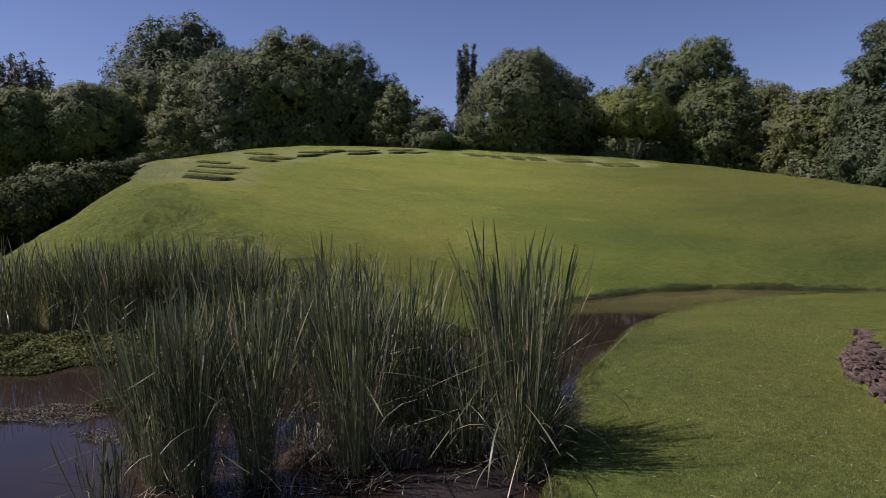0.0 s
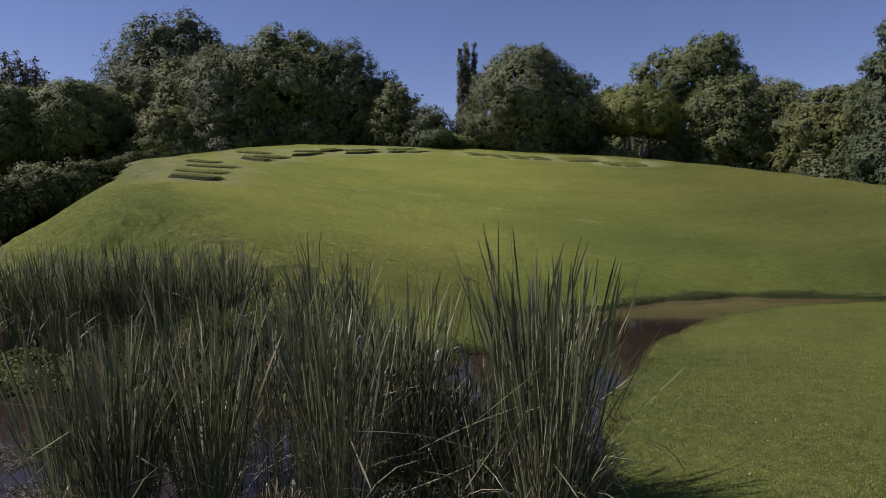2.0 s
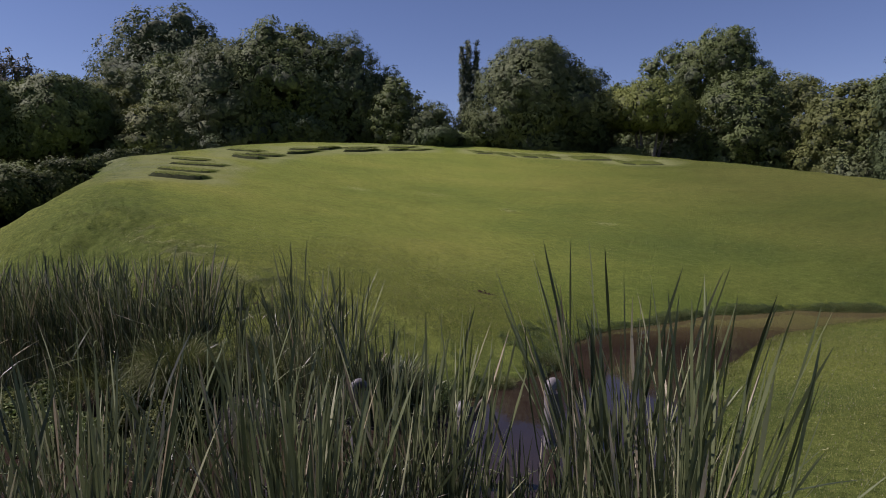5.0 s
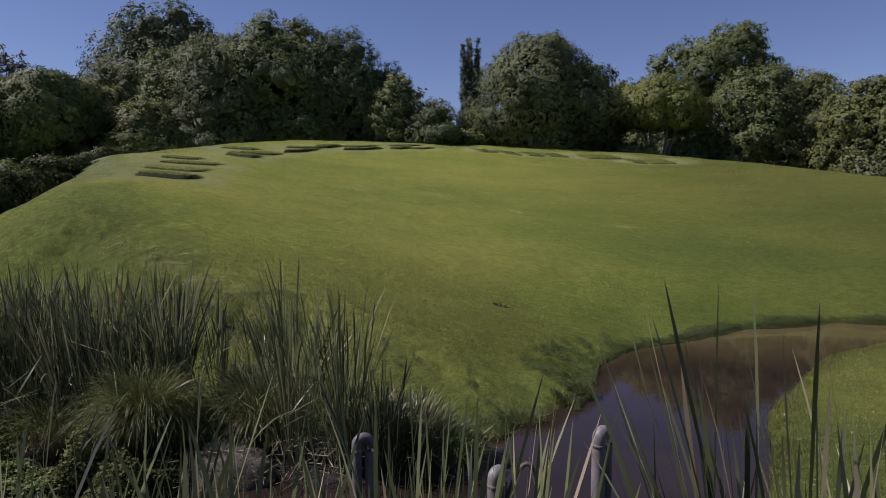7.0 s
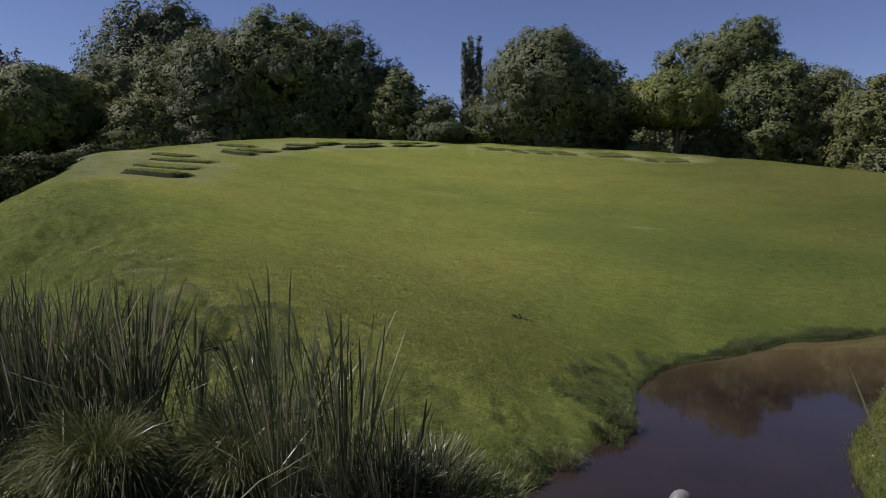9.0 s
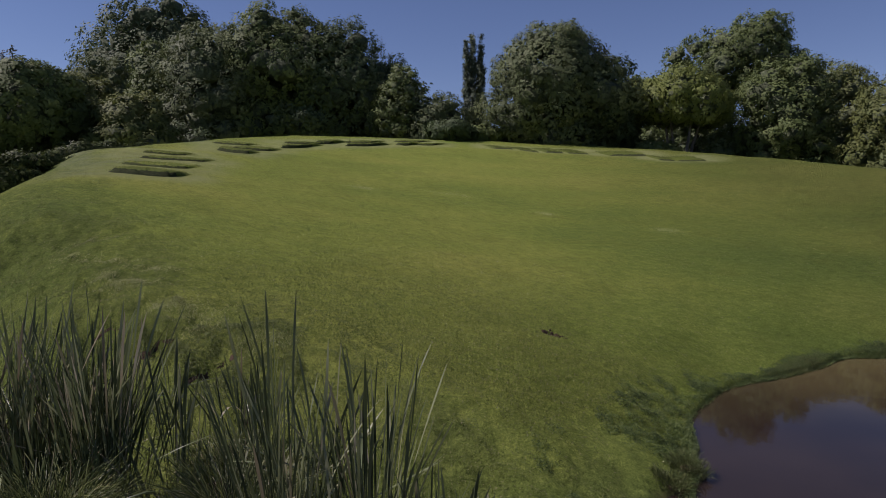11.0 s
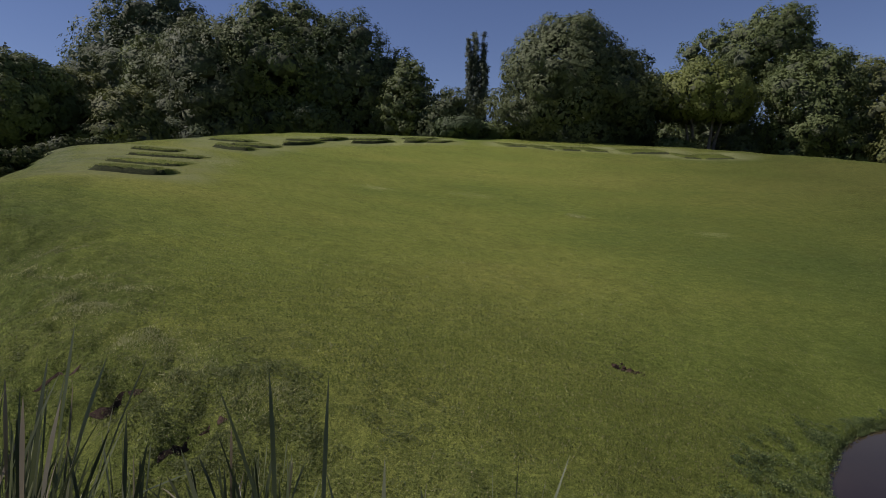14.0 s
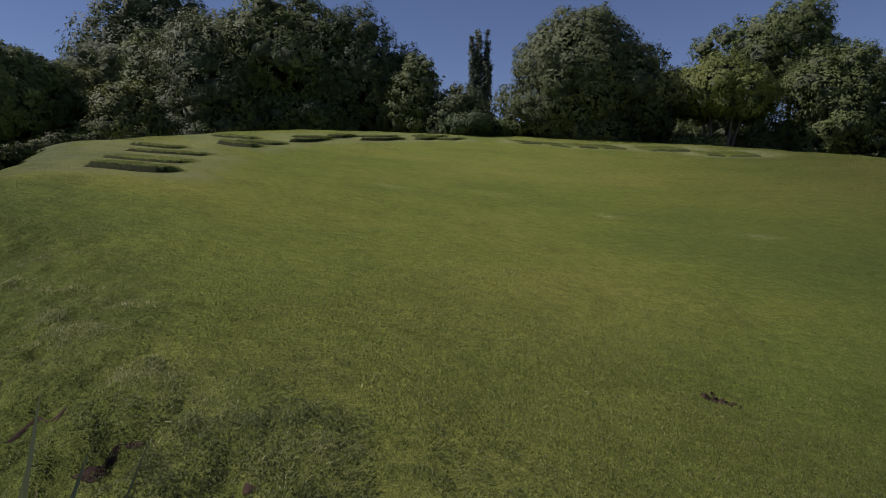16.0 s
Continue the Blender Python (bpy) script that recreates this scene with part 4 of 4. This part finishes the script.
leafy_mat("cress_mat", -8.3, 9.0, 1.2, 1.3, 0.25, 8000, 0.026, CRESS, "thick mat of light green water plants", 34)
leafy_mat("cress_mat", -5.1, 10.3, 0.9, 0.5, 0.3, 5000, 0.026, WEED, "dark leafy plants in front of the reeds", 37)
leafy_mat("floating_weed", -3.85, 7.3, 0.28, 0.2, 0.16, 1600, 0.016, CRESS, "small yellowish islet of water weed", 35)
leafy_mat("floating_scum", -4.6, 7.0, 0.85, 0.30, 0.0, 4200, 0.010, SCUM, "thin brown scum floating on the pond", 36)
leafy_mat("floating_scum", -3.3, 6.35, 0.5, 0.2, 0.0, 1500, 0.010, SCUM, "thin brown scum floating on the pond", 38)
low_mound("mud_bank", -2.35, 9.75, 0.48, 0.36, 0.42, ROCK, "bare brown mud bank with dead stalks", "mud bank", 5)
low_mound("mud_bank", 0.12, 5.3, 0.6, 0.36, 0.05, MUD, "dark mud between the cattails, shade painted into it", "mud bank", 6, 0.25, 0.2)
low_mound("mud_bank", -1.1, 10.1, 1.3, 0.55, 0.2, MUD, "dark mud at the reeds' foot", "mud bank", 8, 0.2, 0.3)


def litter(x, y, rx, ry, count, seed, label, lift=0.06):
    rng = np.random.default_rng(seed)
    t = thing("reed_litter", (x, y, 0), label, "litter")
    root = np.stack([rng.uniform(-rx, rx, count), rng.uniform(-ry, ry, count), rng.uniform(0.03, 0.03 + lift, count)], 1)
    root[:, 2] += np.maximum(land(x + root[:, 0], y + root[:, 1]), 0)
    V, F = blades(root, rng.uniform(0.10, 0.4, count), rng.uniform(0.006, 0.014, count), rng.uniform(1.25, 1.6, count), rng.uniform(0, 6.28, count), rng.uniform(-0.1, 0.15, count), rng, 3)
    part("dead_stalks", mesh_of("dead_stalks", V, F, DRY), t, kind="stuff")


litter(-0.35, 5.5, 0.7, 0.4, 70, 41, "dead bleached reed leaves lying on mud")
litter(-2.0, 9.85, 0.8, 0.4, 260, 42, "dead reed stalks fallen on the bank", 0.3)
litter(-1.0, 5.2, 0.55, 0.2, 70, 47, "dead bleached reed leaves lying on water", 0.03)
litter(-2.0, 5.1, 0.5, 0.25, 60, 43, "dead reed leaves floating on water", 0.02)


def lathe(profile, sides=20):
    """A turned body from (radius, height) pairs."""
    bm = bmesh.new()
    rings = [[bm.verts.new((r * math.cos(2 * math.pi * j / sides), r * math.sin(2 * math.pi * j / sides), z)) for j in range(sides)] for r, z in profile]
    for lo, hi in zip(rings, rings[1:]):
        for j in range(sides):
            bm.faces.new((lo[j], lo[(j + 1) % sides], hi[(j + 1) % sides], hi[j]))
    bm.faces.new(rings[-1])
    return bm


def standpipe(x, y, top, r, label, bend=(0.07, 0.06)):
    """An upturned U of plastic pipe: a rising limb with a joint ring, a round bend and a falling limb."""
    t = thing("standpipe", (x, y, -0.4), label, "pipe")
    h = top + 0.4 - r
    gap = math.hypot(*bend)
    way = np.array((bend[0] / gap, bend[1] / gap, 0))
    rise = [(np.array((0, 0, h * q)), r) for q in (0, 0.3, 0.6, 1.0 - 0.6 * gap / h)]
    arc = [(way * gap / 2 * (1 - math.cos(q)) + np.array((0, 0, h - 0.5 * gap + gap / 2 * math.sin(q))), r) for q in np.linspace(0, math.pi, 11)]
    fall = [(way * gap + np.array((0, 0, h - 0.55 * gap - k)), r * 0.95) for k in (0.05, 0.3, h * 0.75)]
    part("pipe", mesh_of("pipe", *tubes([rise + arc], 16), PIPE, True), t)
    part("return_pipe", mesh_of("return_pipe", *tubes([fall], 14), PIPE, True), t)
    ring = part("joint_ring", bm_mesh("joint_ring", lathe([(r * 1.0, 0), (r * 1.07, 0.004), (r * 1.07, 0.022), (r * 1.0, 0.026)]), PIPE, True), t)
    ring.location = (0, 0, h - 0.5 * gap - 0.06)
    return t


standpipe(0.82, 9.12, 0.70, 0.056, "grey plastic U-shaped pipe standing in the pond")
standpipe(-0.09, 8.22, 0.77, 0.045, "grey plastic pipe standing among the reeds", (0.05, 0.05))
standpipe(-1.04, 8.58, 0.855, 0.036, "grey bent plastic pipe at the reeds' foot", (0.09, 0.03))
_c = [(np.array((0.02 + 0.30 * q, 0.05 * math.sin(q * 3), 0.30 + 0.42 * math.sin(min(1.0, q * 1.25) * math.pi * 0.62) - 0.9 * max(0, q - 0.72))), 0.016) for q in np.linspace(0, 1.15, 18)]
_h = part("hose", mesh_of("hose", *tubes([_c], 8), HOSE, True))
_h.location = (-0.08, 8.2, 0.06)
tagged(_h, "bent brown hose rising beside the grey pipe", "hose")


# ---- the stone wall of the upper lawn ----
def stone_wall():
    """Courses of rough stones along a gentle arc that ends at the north; they lean back a little."""
    rng = np.random.default_rng(77)
    t = thing("stone_wall", (8.73, 6.6, 0.24), "low reddish dry-stone wall holding up the lawn", "wall")
    shapes = []
    for k in range(14):
        bm = bmesh.new()
        bmesh.ops.create_cube(bm, size=1.0)
        bmesh.ops.subdivide_edges(bm, edges=bm.edges, cuts=2, use_grid_fill=True)
        for v in bm.verts:
            n = v.co.normalized()
            v.co = v.co.lerp(n * 0.6, 0.25) + Vector(rng.normal(size=3)) * 0.06
        shapes.append(bm_mesh("stone", bm, STONE))
    for course in range(7):
        z = 0.015 + course * 0.07
        a = 152.5 + rng.uniform(0, 2)
        while a < 200:
            w = rng.uniform(0.07, 0.18)
            rad = 3.75 + 0.24 * (a - 154) / 28 - course * 0.03 + rng.uniform(-0.035, 0.035)
            if rng.random() > 0.06:
                ob = part("stone", shapes[rng.integers(14)], t)
                ob.matrix_basis = pose(rad * math.cos(radians(a)), rad * math.sin(radians(a)), z + rng.uniform(-0.015, 0.015), rng.uniform(-14, 14), rng.uniform(-14, 14), a + 90 + rng.uniform(-18, 18)) @ Matrix.Diagonal((w * 0.95, rng.uniform(0.13, 0.24), rng.uniform(0.055, 0.09), 1))
            a += math.degrees(w / 3.8) * 0.98
    return t


stone_wall()


def burrow(x, y):
    """Crumbs of dark soil in and beside a small hole scraped into the turf."""
    rng = np.random.default_rng(61)
    V, F = [], []
    for k in range(110):
        u, v = rng.normal(size=2)
        cx, cy = (u * 0.05, v * 0.03) if k < 60 else (0.1 + u * 0.075, -0.06 + v * 0.035)
        r = rng.uniform(0.012, 0.028) if k < 60 else rng.uniform(0.004, 0.010)
        V.append(np.array((cx, cy, float(land(x + cx, y + cy)) + r * 0.3)) + ICO_V * r * (1 + 0.3 * rng.normal(size=(len(ICO_V), 1))))
        F.append(ICO_F + k * len(ICO_V))
    ob = part("burrow_soil", mesh_of("burrow_soil", np.concatenate(V), np.concatenate(F), SOIL))
    ob.location = (x, y, 0)
    tagged(ob, "dark crumbled soil round a small burrow", "burrow", kind="stuff")


burrow(0.55, 14.9)


# ---- raised strips of longer grass along the rim ----
def strip_mesh(a0, r0, a1, r1, depth, high, seed, slant):
    rng = np.random.default_rng(seed)
    nu, nv = 26, 10
    U, W = np.meshgrid(np.linspace(0, 1, nu), np.linspace(0, 1, nv))
    ang = np.radians(a0 + (a1 - a0) * U)
    taper = np.clip(np.sin(np.pi * np.clip(U * 0.9 + 0.05, 0, 1)), 0, 1) ** 0.45 if slant > 0 else 1.0
    rad = r0 + (r1 - r0) * U + depth * (0.5 + (W - 0.5) * taper) + 0.05 * np.sin(U * 9 + seed) * (1 - np.abs(2 * W - 1))
    shift = -W * slant * depth / rad                      # slanted ends
    X, Y = AMPHI[0] + rad * np.sin(ang - shift), AMPHI[1] + rad * np.cos(ang - shift)
    rim = np.minimum(np.minimum(U, 1 - U) * nu, np.minimum(W * 1.6, (1 - W) * 1.2) * nv)
    high = high * (1.05 if slant > 0 else 0.75)
    Z = land(X, Y) - 0.03 + (high + 0.03) * smooth_step(0, 2.2, rim) * (1 - 0.85 * W ** 2) + 0.010 * rng.normal(size=X.shape) * (rim > 0)
    V = np.stack([X, Y, Z], -1).reshape(-1, 3)
    i = np.arange(nv - 1)[:, None] * nu + np.arange(nu - 1)[None]
    F = np.stack([i, i + 1, i + 1 + nu, i + nu], -1).reshape(-1, 4)
    n = 2600 if slant > 0 else 2200
    k = rng.integers(0, nu * nv, n)
    root = V[k] + np.append(rng.normal(size=(n, 2)) * 0.05, np.full((n, 1), -0.01), 1)
    return V, F, root


for _i, _bed in enumerate(BEDS):
    _t = thing("grass_bed", (0, 0, 0), "raised slanting strips of longer dark grass", "grass bed", "grass beds along the rim")
    for _j, (_a0, _r0, _a1, _r1, _dp, _hi) in enumerate(_bed):
        _V, _F, _root = strip_mesh(_a0, _r0, _a1, _r1, _dp, _hi * (0.6 if _j else 1.0), 700 + _i * 5 + _j, 0.9 if _i < 6 else -0.25)
        # the front row of faces takes the painted shade colour
        _s = part("grass_strip", edge_rows(mesh_of("grass_strip", _V, _F, BED_SOD if _i < 6 else BED_DARK, True), BED_SHADE, 25), _t)
        _g = np.random.default_rng(800 + _i * 5 + _j)
        _n = len(_root)
        part("long_grass", mesh_of("long_grass", *blades(_root, _g.uniform(0.022, 0.05, _n), np.full(_n, 0.011), _g.uniform(0.1, 0.9, _n), _g.uniform(0, 6.28, _n), np.zeros(_n), _g), BED if _i < 6 else BED_DARK), _s, kind="stuff")


# ---- mown grass, bank weeds and specks on the lawn ----
def scatter_grass(name, xs, ys, high, wide, mat, label, seed, lean=0.7, keep=None):
    rng = np.random.default_rng(seed)
    z = land(xs, ys)
    ok = z > 0.03 if keep is None else keep(z)
    xs, ys, z = xs[ok], ys[ok], z[ok]
    n = len(xs)
    root = np.stack([xs, ys, z - 0.004], 1)
    V, F = blades(root, high * rng.uniform(0.4, 1.2, n), wide * rng.uniform(0.7, 1.3, n), rng.uniform(0, 1, n) * lean, rng.uniform(0, 6.28, n), np.zeros(n), rng)
    return tagged(part(name, mesh_of(name, V, F, mat)), label, "grass", kind="stuff")


_rng = np.random.default_rng(90)
_n = 420000
_x, _y = _rng.normal(size=_n) * 3.4 - 0.5, 11.0 + 3.0 * np.abs(_rng.normal(size=_n)) + 1.5 * _rng.random(_n)
_ok = (coarse(_x, _y) < 0.06 + 0.4 * _rng.random(_n)) & (_rng.random(_n) > 0.5 * smooth_step(-0.5, 3, _x))
_x, _y = _x[_ok], _y[_ok]
_bankside = near_bank(_x, _y) > 0.15 + 0.7 * _rng.random(len(_x))
scatter_grass("lawn_grass", _x[~_bankside], _y[~_bankside], 0.021, 0.0065, BLADE, "short mown green grass on the mound", 91, 1.3)
scatter_grass("lawn_grass", _x[_bankside], _y[_bankside], 0.021, 0.0065, COARSE, "darker grass beside the channel", 89, 1.2)
_n = 60000
_x, _y = _rng.uniform(-8.5, 11, _n), 15 + 14 * _rng.random(_n)
_ok = outside(_x, _y, RIM) < -1
scatter_grass("lawn_grass", _x[_ok], _y[_ok], 0.024, 0.012, BLADE, "short mown green grass higher on the mound", 94)
_n = 330000
_a, _q = _rng.uniform(1.5, 4.4, _n), 8.7 * np.sqrt(_rng.random(_n))
_x, _y = LAWN_C[0] + np.cos(_a) * _q, LAWN_C[1] + np.sin(_a) * _q
_ok = (_x < 6 + 2 * _rng.random(_n)) & (_y > 3)
scatter_grass("lawn_grass", _x[_ok], _y[_ok], 0.024, 0.007, INNER_BLADE, "short mown green grass inside the channel", 92)


def leaf_bits(name, xs, ys, zs, size, mat, label, seed, cat="grass", up=0.8):
    """Small broad leaves lying every way."""
    rng = np.random.default_rng(seed)
    P = np.stack([xs, ys, zs], 1)
    n = rng.normal(size=P.shape) + np.array((0, 0, up))
    n /= np.linalg.norm(n, axis=1)[:, None]
    u = np.cross(n, rng.normal(size=P.shape))
    u /= np.linalg.norm(u, axis=1)[:, None]
    v = np.cross(n, u)
    k = (size * rng.uniform(0.55, 1.35, len(P)))[:, None]
    V = np.stack([P - u * k, P - v * k * 0.5, P + u * k, P + v * k * 0.5], 1).reshape(-1, 3)
    return tagged(part(name, mesh_of(name, V, np.arange(len(V)).reshape(-1, 4), mat)), label, cat, kind="stuff")


_n = 210000
_x, _y = _rng.uniform(-9, 0.6, _n), 10.6 + 6.9 * _rng.random(_n) ** 1.5
_d = outside(_x, _y, RIM)
_ok = (coarse(_x, _y) > 0.12 + 0.55 * _rng.random(_n)) & (_d < 2.6) & (lumps(_x, _y, 0.16, 71) + 0.5 * lumps(_x, _y, 0.5, 72) > 0.25 + 0.5 * _rng.random(_n))
_x, _y = _x[_ok], _y[_ok]
leaf_bits("clover_turf", _x, _y, land(_x, _y) + 0.003 + 0.016 * _rng.random(len(_x)) * lumps(_x, _y, 0.16, 71), np.full(len(_x), 0.008), CLOVER, "matted low clover and grass on the mound's flank", 93, up=1.3)
_n = 60000
_x, _y = _rng.uniform(-9, -0.5, _n), _rng.uniform(10.7, 20, _n)
_ok = (coarse(_x, _y) > 0.15 + 0.6 * _rng.random(_n)) & (outside(_x, _y, RIM) < 3.2)
scatter_grass("rough_grass", _x[_ok], _y[_ok], 0.032, 0.006, COARSE, "rougher tufted grass on the mound's flank", 98, 0.9)



def slip_face(k):
    """Bare soil and undercut shade on the steep face of a slip, put in as one dark strip, with leafy turf hanging over
    and standing below.
    """
    rng = np.random.default_rng(700 + k)
    sx, sy, way, half, drop = SCARPS[k]
    c, s = math.cos(radians(way)), math.sin(radians(way))
    nu, nv = 24, 7
    U, W = np.meshgrid(np.linspace(-1, 1, nu), np.linspace(-1, 1, nv))
    width = (1 - U ** 2) ** 0.6 * (1 + 0.3 * np.sin(U * 9 + k)) * 0.022 * drop / 0.06
    v = 0.03 + W * width - 0.03 * np.sin(U * half * 21 + k * 2)
    X, Y = sx + U * half * c + v * s, sy + U * half * s - v * c
    Z = land(X, Y) + 0.006 + 0.012 * lumps(X, Y, 0.05, 78) * (1 - W ** 2)
    i = np.arange(nv - 1)[:, None] * nu + np.arange(nu - 1)[None]
    F = np.stack([i, i + 1, i + 1 + nu, i + nu], -1).reshape(-1, 4)
    tagged(part("bare_soil", mesh_of("bare_soil", np.stack([X, Y, Z], -1).reshape(-1, 3), F, SOIL, True)), "dark strip of bare soil and painted shade where the mound's turf has slipped", "soil", kind="stuff")


for _k in range(len(SCARPS)):
    slip_face(_k)
_X, _Y, _Z = [], [], []
for _k in range(420):
    _cx, _cy = _rng.normal(-3.3, 0.75), _rng.normal(12.6, 0.5)
    if lumps(_cx, _cy, 0.5, 79) < 0.3 or max(float(slip(_cx, _cy - 0.06, j)) for j in range(len(SCARPS))) > 0.75:
        continue
    _m = 110
    _q = _rng.normal(size=(_m, 3))
    _q /= np.linalg.norm(_q, axis=1)[:, None]
    _s = _rng.uniform(0.05, 0.12)
    _X.append(_cx + _q[:, 0] * _s), _Y.append(_cy + _q[:, 1] * _s), _Z.append(np.abs(_q[:, 2]) * _rng.uniform(0.012, 0.034))
_x, _y, _z = (np.concatenate(v) for v in (_X, _Y, _Z))
leaf_bits("flank_weed", _x, _y, land(_x, _y) + _z, np.full(len(_x), 0.0075), FLANK, "dark low leafy weeds below the slipped turf", 77, "weeds", 0.6)

# dried patches: x, y, half length, half width
PATCHES = [(-4.81, 14.37, 0.3, 0.1), (-5.26, 14.54, 0.2, 0.1), (-4.91, 14.2, 0.25, 0.12), (-4.12, 13.56, 0.22, 0.1), (-3.95, 13.69, 0.3, 0.1), (-3.75, 13.44, 0.3, 0.14), (-3.48, 13.09, 0.25, 0.16), (-2.9, 12.62, 0.3, 0.16),
           (-2.62, 12.81, 0.22, 0.12), (-4.84, 14.85, 0.4, 0.12), (-5.62, 15.49, 0.3, 0.12), (-6.25, 15.65, 0.3, 0.12), (-6.49, 16.3, 0.4, 0.12), (-0.59, 25.4, 0.7, 0.3), (1.91, 23.95, 0.25, 0.2), (4.91, 22.86, 0.4, 0.2), (-3.22, 24.93, 0.4, 0.25), (-7.4, 25.2, 0.8, 0.5)]
_p = np.array(PATCHES)[_rng.integers(0, len(PATCHES), 15000)]
_x, _y = _p[:, 0] + _p[:, 2] * _rng.normal(size=15000) * 0.6, _p[:, 1] + _p[:, 3] * _rng.normal(size=15000) * 0.7
scatter_grass("straw_grass", _x, _y, 0.024, 0.0065, STRAW, "pale dried grass in patches along the ridge", 96, 1.8)


def bank_grass():
    """Leafy weeds in clumps on the channel's outer bank, and longer grass on both of its edges."""
    rng = np.random.default_rng(95)
    X, Y, Z, S = [], [], [], []
    for k in range(1600):
        a = radians(-97 + 137 * rng.random() ** 1.3)
        q = rng.random() ** 1.5
        near = smooth_step(-35, -60, math.degrees(a))
        r = 6.96 + (0.26 + 0.72 * near + 0.6 * smooth_step(-62, -78, math.degrees(a))) * q + 0.05 * rng.normal()
        x, y = AMPHI[0] + r * math.sin(a), AMPHI[1] + r * math.cos(a)
        if lumps(x, y, 0.55, 75) < 0.12 + 0.45 * q:
            continue
        m = int(rng.uniform(110, 200))
        s, h = rng.uniform(0.05, 0.12), rng.uniform(0.05, 0.13) * (1 - 0.45 * q) * (0.45 + 0.55 * near)
        d = rng.normal(size=(m, 3))
        d /= np.linalg.norm(d, axis=1)[:, None]
        d *= (0.6 + 0.45 * rng.random(m))[:, None]
        X.append(x + d[:, 0] * s), Y.append(y + d[:, 1] * s), Z.append(np.abs(d[:, 2]) * h), S.append(np.full(m, rng.uniform(0.0055, 0.009)))
    x, y, z, size = (np.concatenate(v) for v in (X, Y, Z, S))
    ok = land(x, y) > -0.06
    x, y, z, size = x[ok], y[ok], z[ok], size[ok]
    leaf_bits("bank_weed", x, y, np.maximum(land(x, y), 0.0) + z, size, WEED, "dark leafy weeds on the channel's bank", 76, "weeds", 0.5)
    n = 26000
    a = np.radians(rng.uniform(-97, 40, n))
    r = 6.92 + 0.22 * rng.random(n) ** 2 + 0.03 * rng.normal(size=n)
    x, y = AMPHI[0] + r * np.sin(a), AMPHI[1] + r * np.cos(a)
    ok = land(x, y) > -0.06
    x, y, a = x[ok], y[ok], a[ok]
    n = len(x)
    h = 0.03 + 0.07 * lumps(x, y, 0.4, 77) ** 2
    V, F = blades(np.stack([x, y, np.maximum(land(x, y), -0.01)], 1), h * rng.uniform(0.5, 1.2, n), np.full(n, 0.006), rng.uniform(0.1, 1.0, n), rng.uniform(0, 6.28, n), rng.uniform(0, 0.9, n), rng)
    tagged(part("bank_grass", mesh_of("bank_grass", V, F, SEDGE)), "pale grass fringe at the channel's waterline", "grass", kind="stuff")
    X, Y = [], []
    for k in range(420):
        a = radians(rng.uniform(75, 215))
        yy = LAWN_C[1] + LAWN_R * math.sin(a)
        r = LAWN_R + (1.25 * min(1.3, max(0, 10.5 - yy) / 5.6) ** 2 if yy < 10.5 else 0.55 * ((yy - 10.5) / 4.8) ** 2) - 0.02 - 0.3 * rng.random() ** 2
        m = 90
        X.append(LAWN_C[0] + r * math.cos(a) + rng.normal(size=m) * 0.07), Y.append(LAWN_C[1] + r * math.sin(a) + rng.normal(size=m) * 0.07)
    x, y = np.concatenate(X), np.concatenate(Y)
    z = land(x, y)
    ok = z > -0.08
    x, y, z = x[ok], y[ok], np.maximum(z[ok], -0.02)
    n = len(x)
    V, F = blades(np.stack([x, y, z - 0.01], 1), rng.uniform(0.02, 0.06, n), np.full(n, 0.007), rng.uniform(0.1, 0.9, n), rng.uniform(0, 6.28, n), rng.uniform(0, 0.9, n), rng)
    tagged(part("bank_grass", mesh_of("bank_grass", V, F, COARSE)), "longer grass at the inner lawn's edge", "grass", kind="stuff")


bank_grass()


def fallen_leaves():
    rng = np.random.default_rng(97)
    n = 420
    x, y = np.concatenate([rng.uniform(1.0, 8, 700), rng.uniform(-5, 7, 140)]), np.concatenate([rng.uniform(4, 14, 700), rng.uniform(12, 26, 140)])
    z = land(x, y)
    ok = z > 0.05
    x, y, z = x[ok], y[ok], z[ok]
    n = len(x)
    V, F = blades(np.stack([x, y, z + 0.02], 1), rng.uniform(0.02, 0.06, n), np.full(n, 0.014), np.full(n, 1.4), rng.uniform(0, 6.28, n), np.zeros(n), rng, 2)
    tagged(part("fallen_leaves", mesh_of("fallen_leaves", V, F, STRAW)), "pale dry leaves scattered on the lawn", "leaves", kind="stuff")


fallen_leaves()
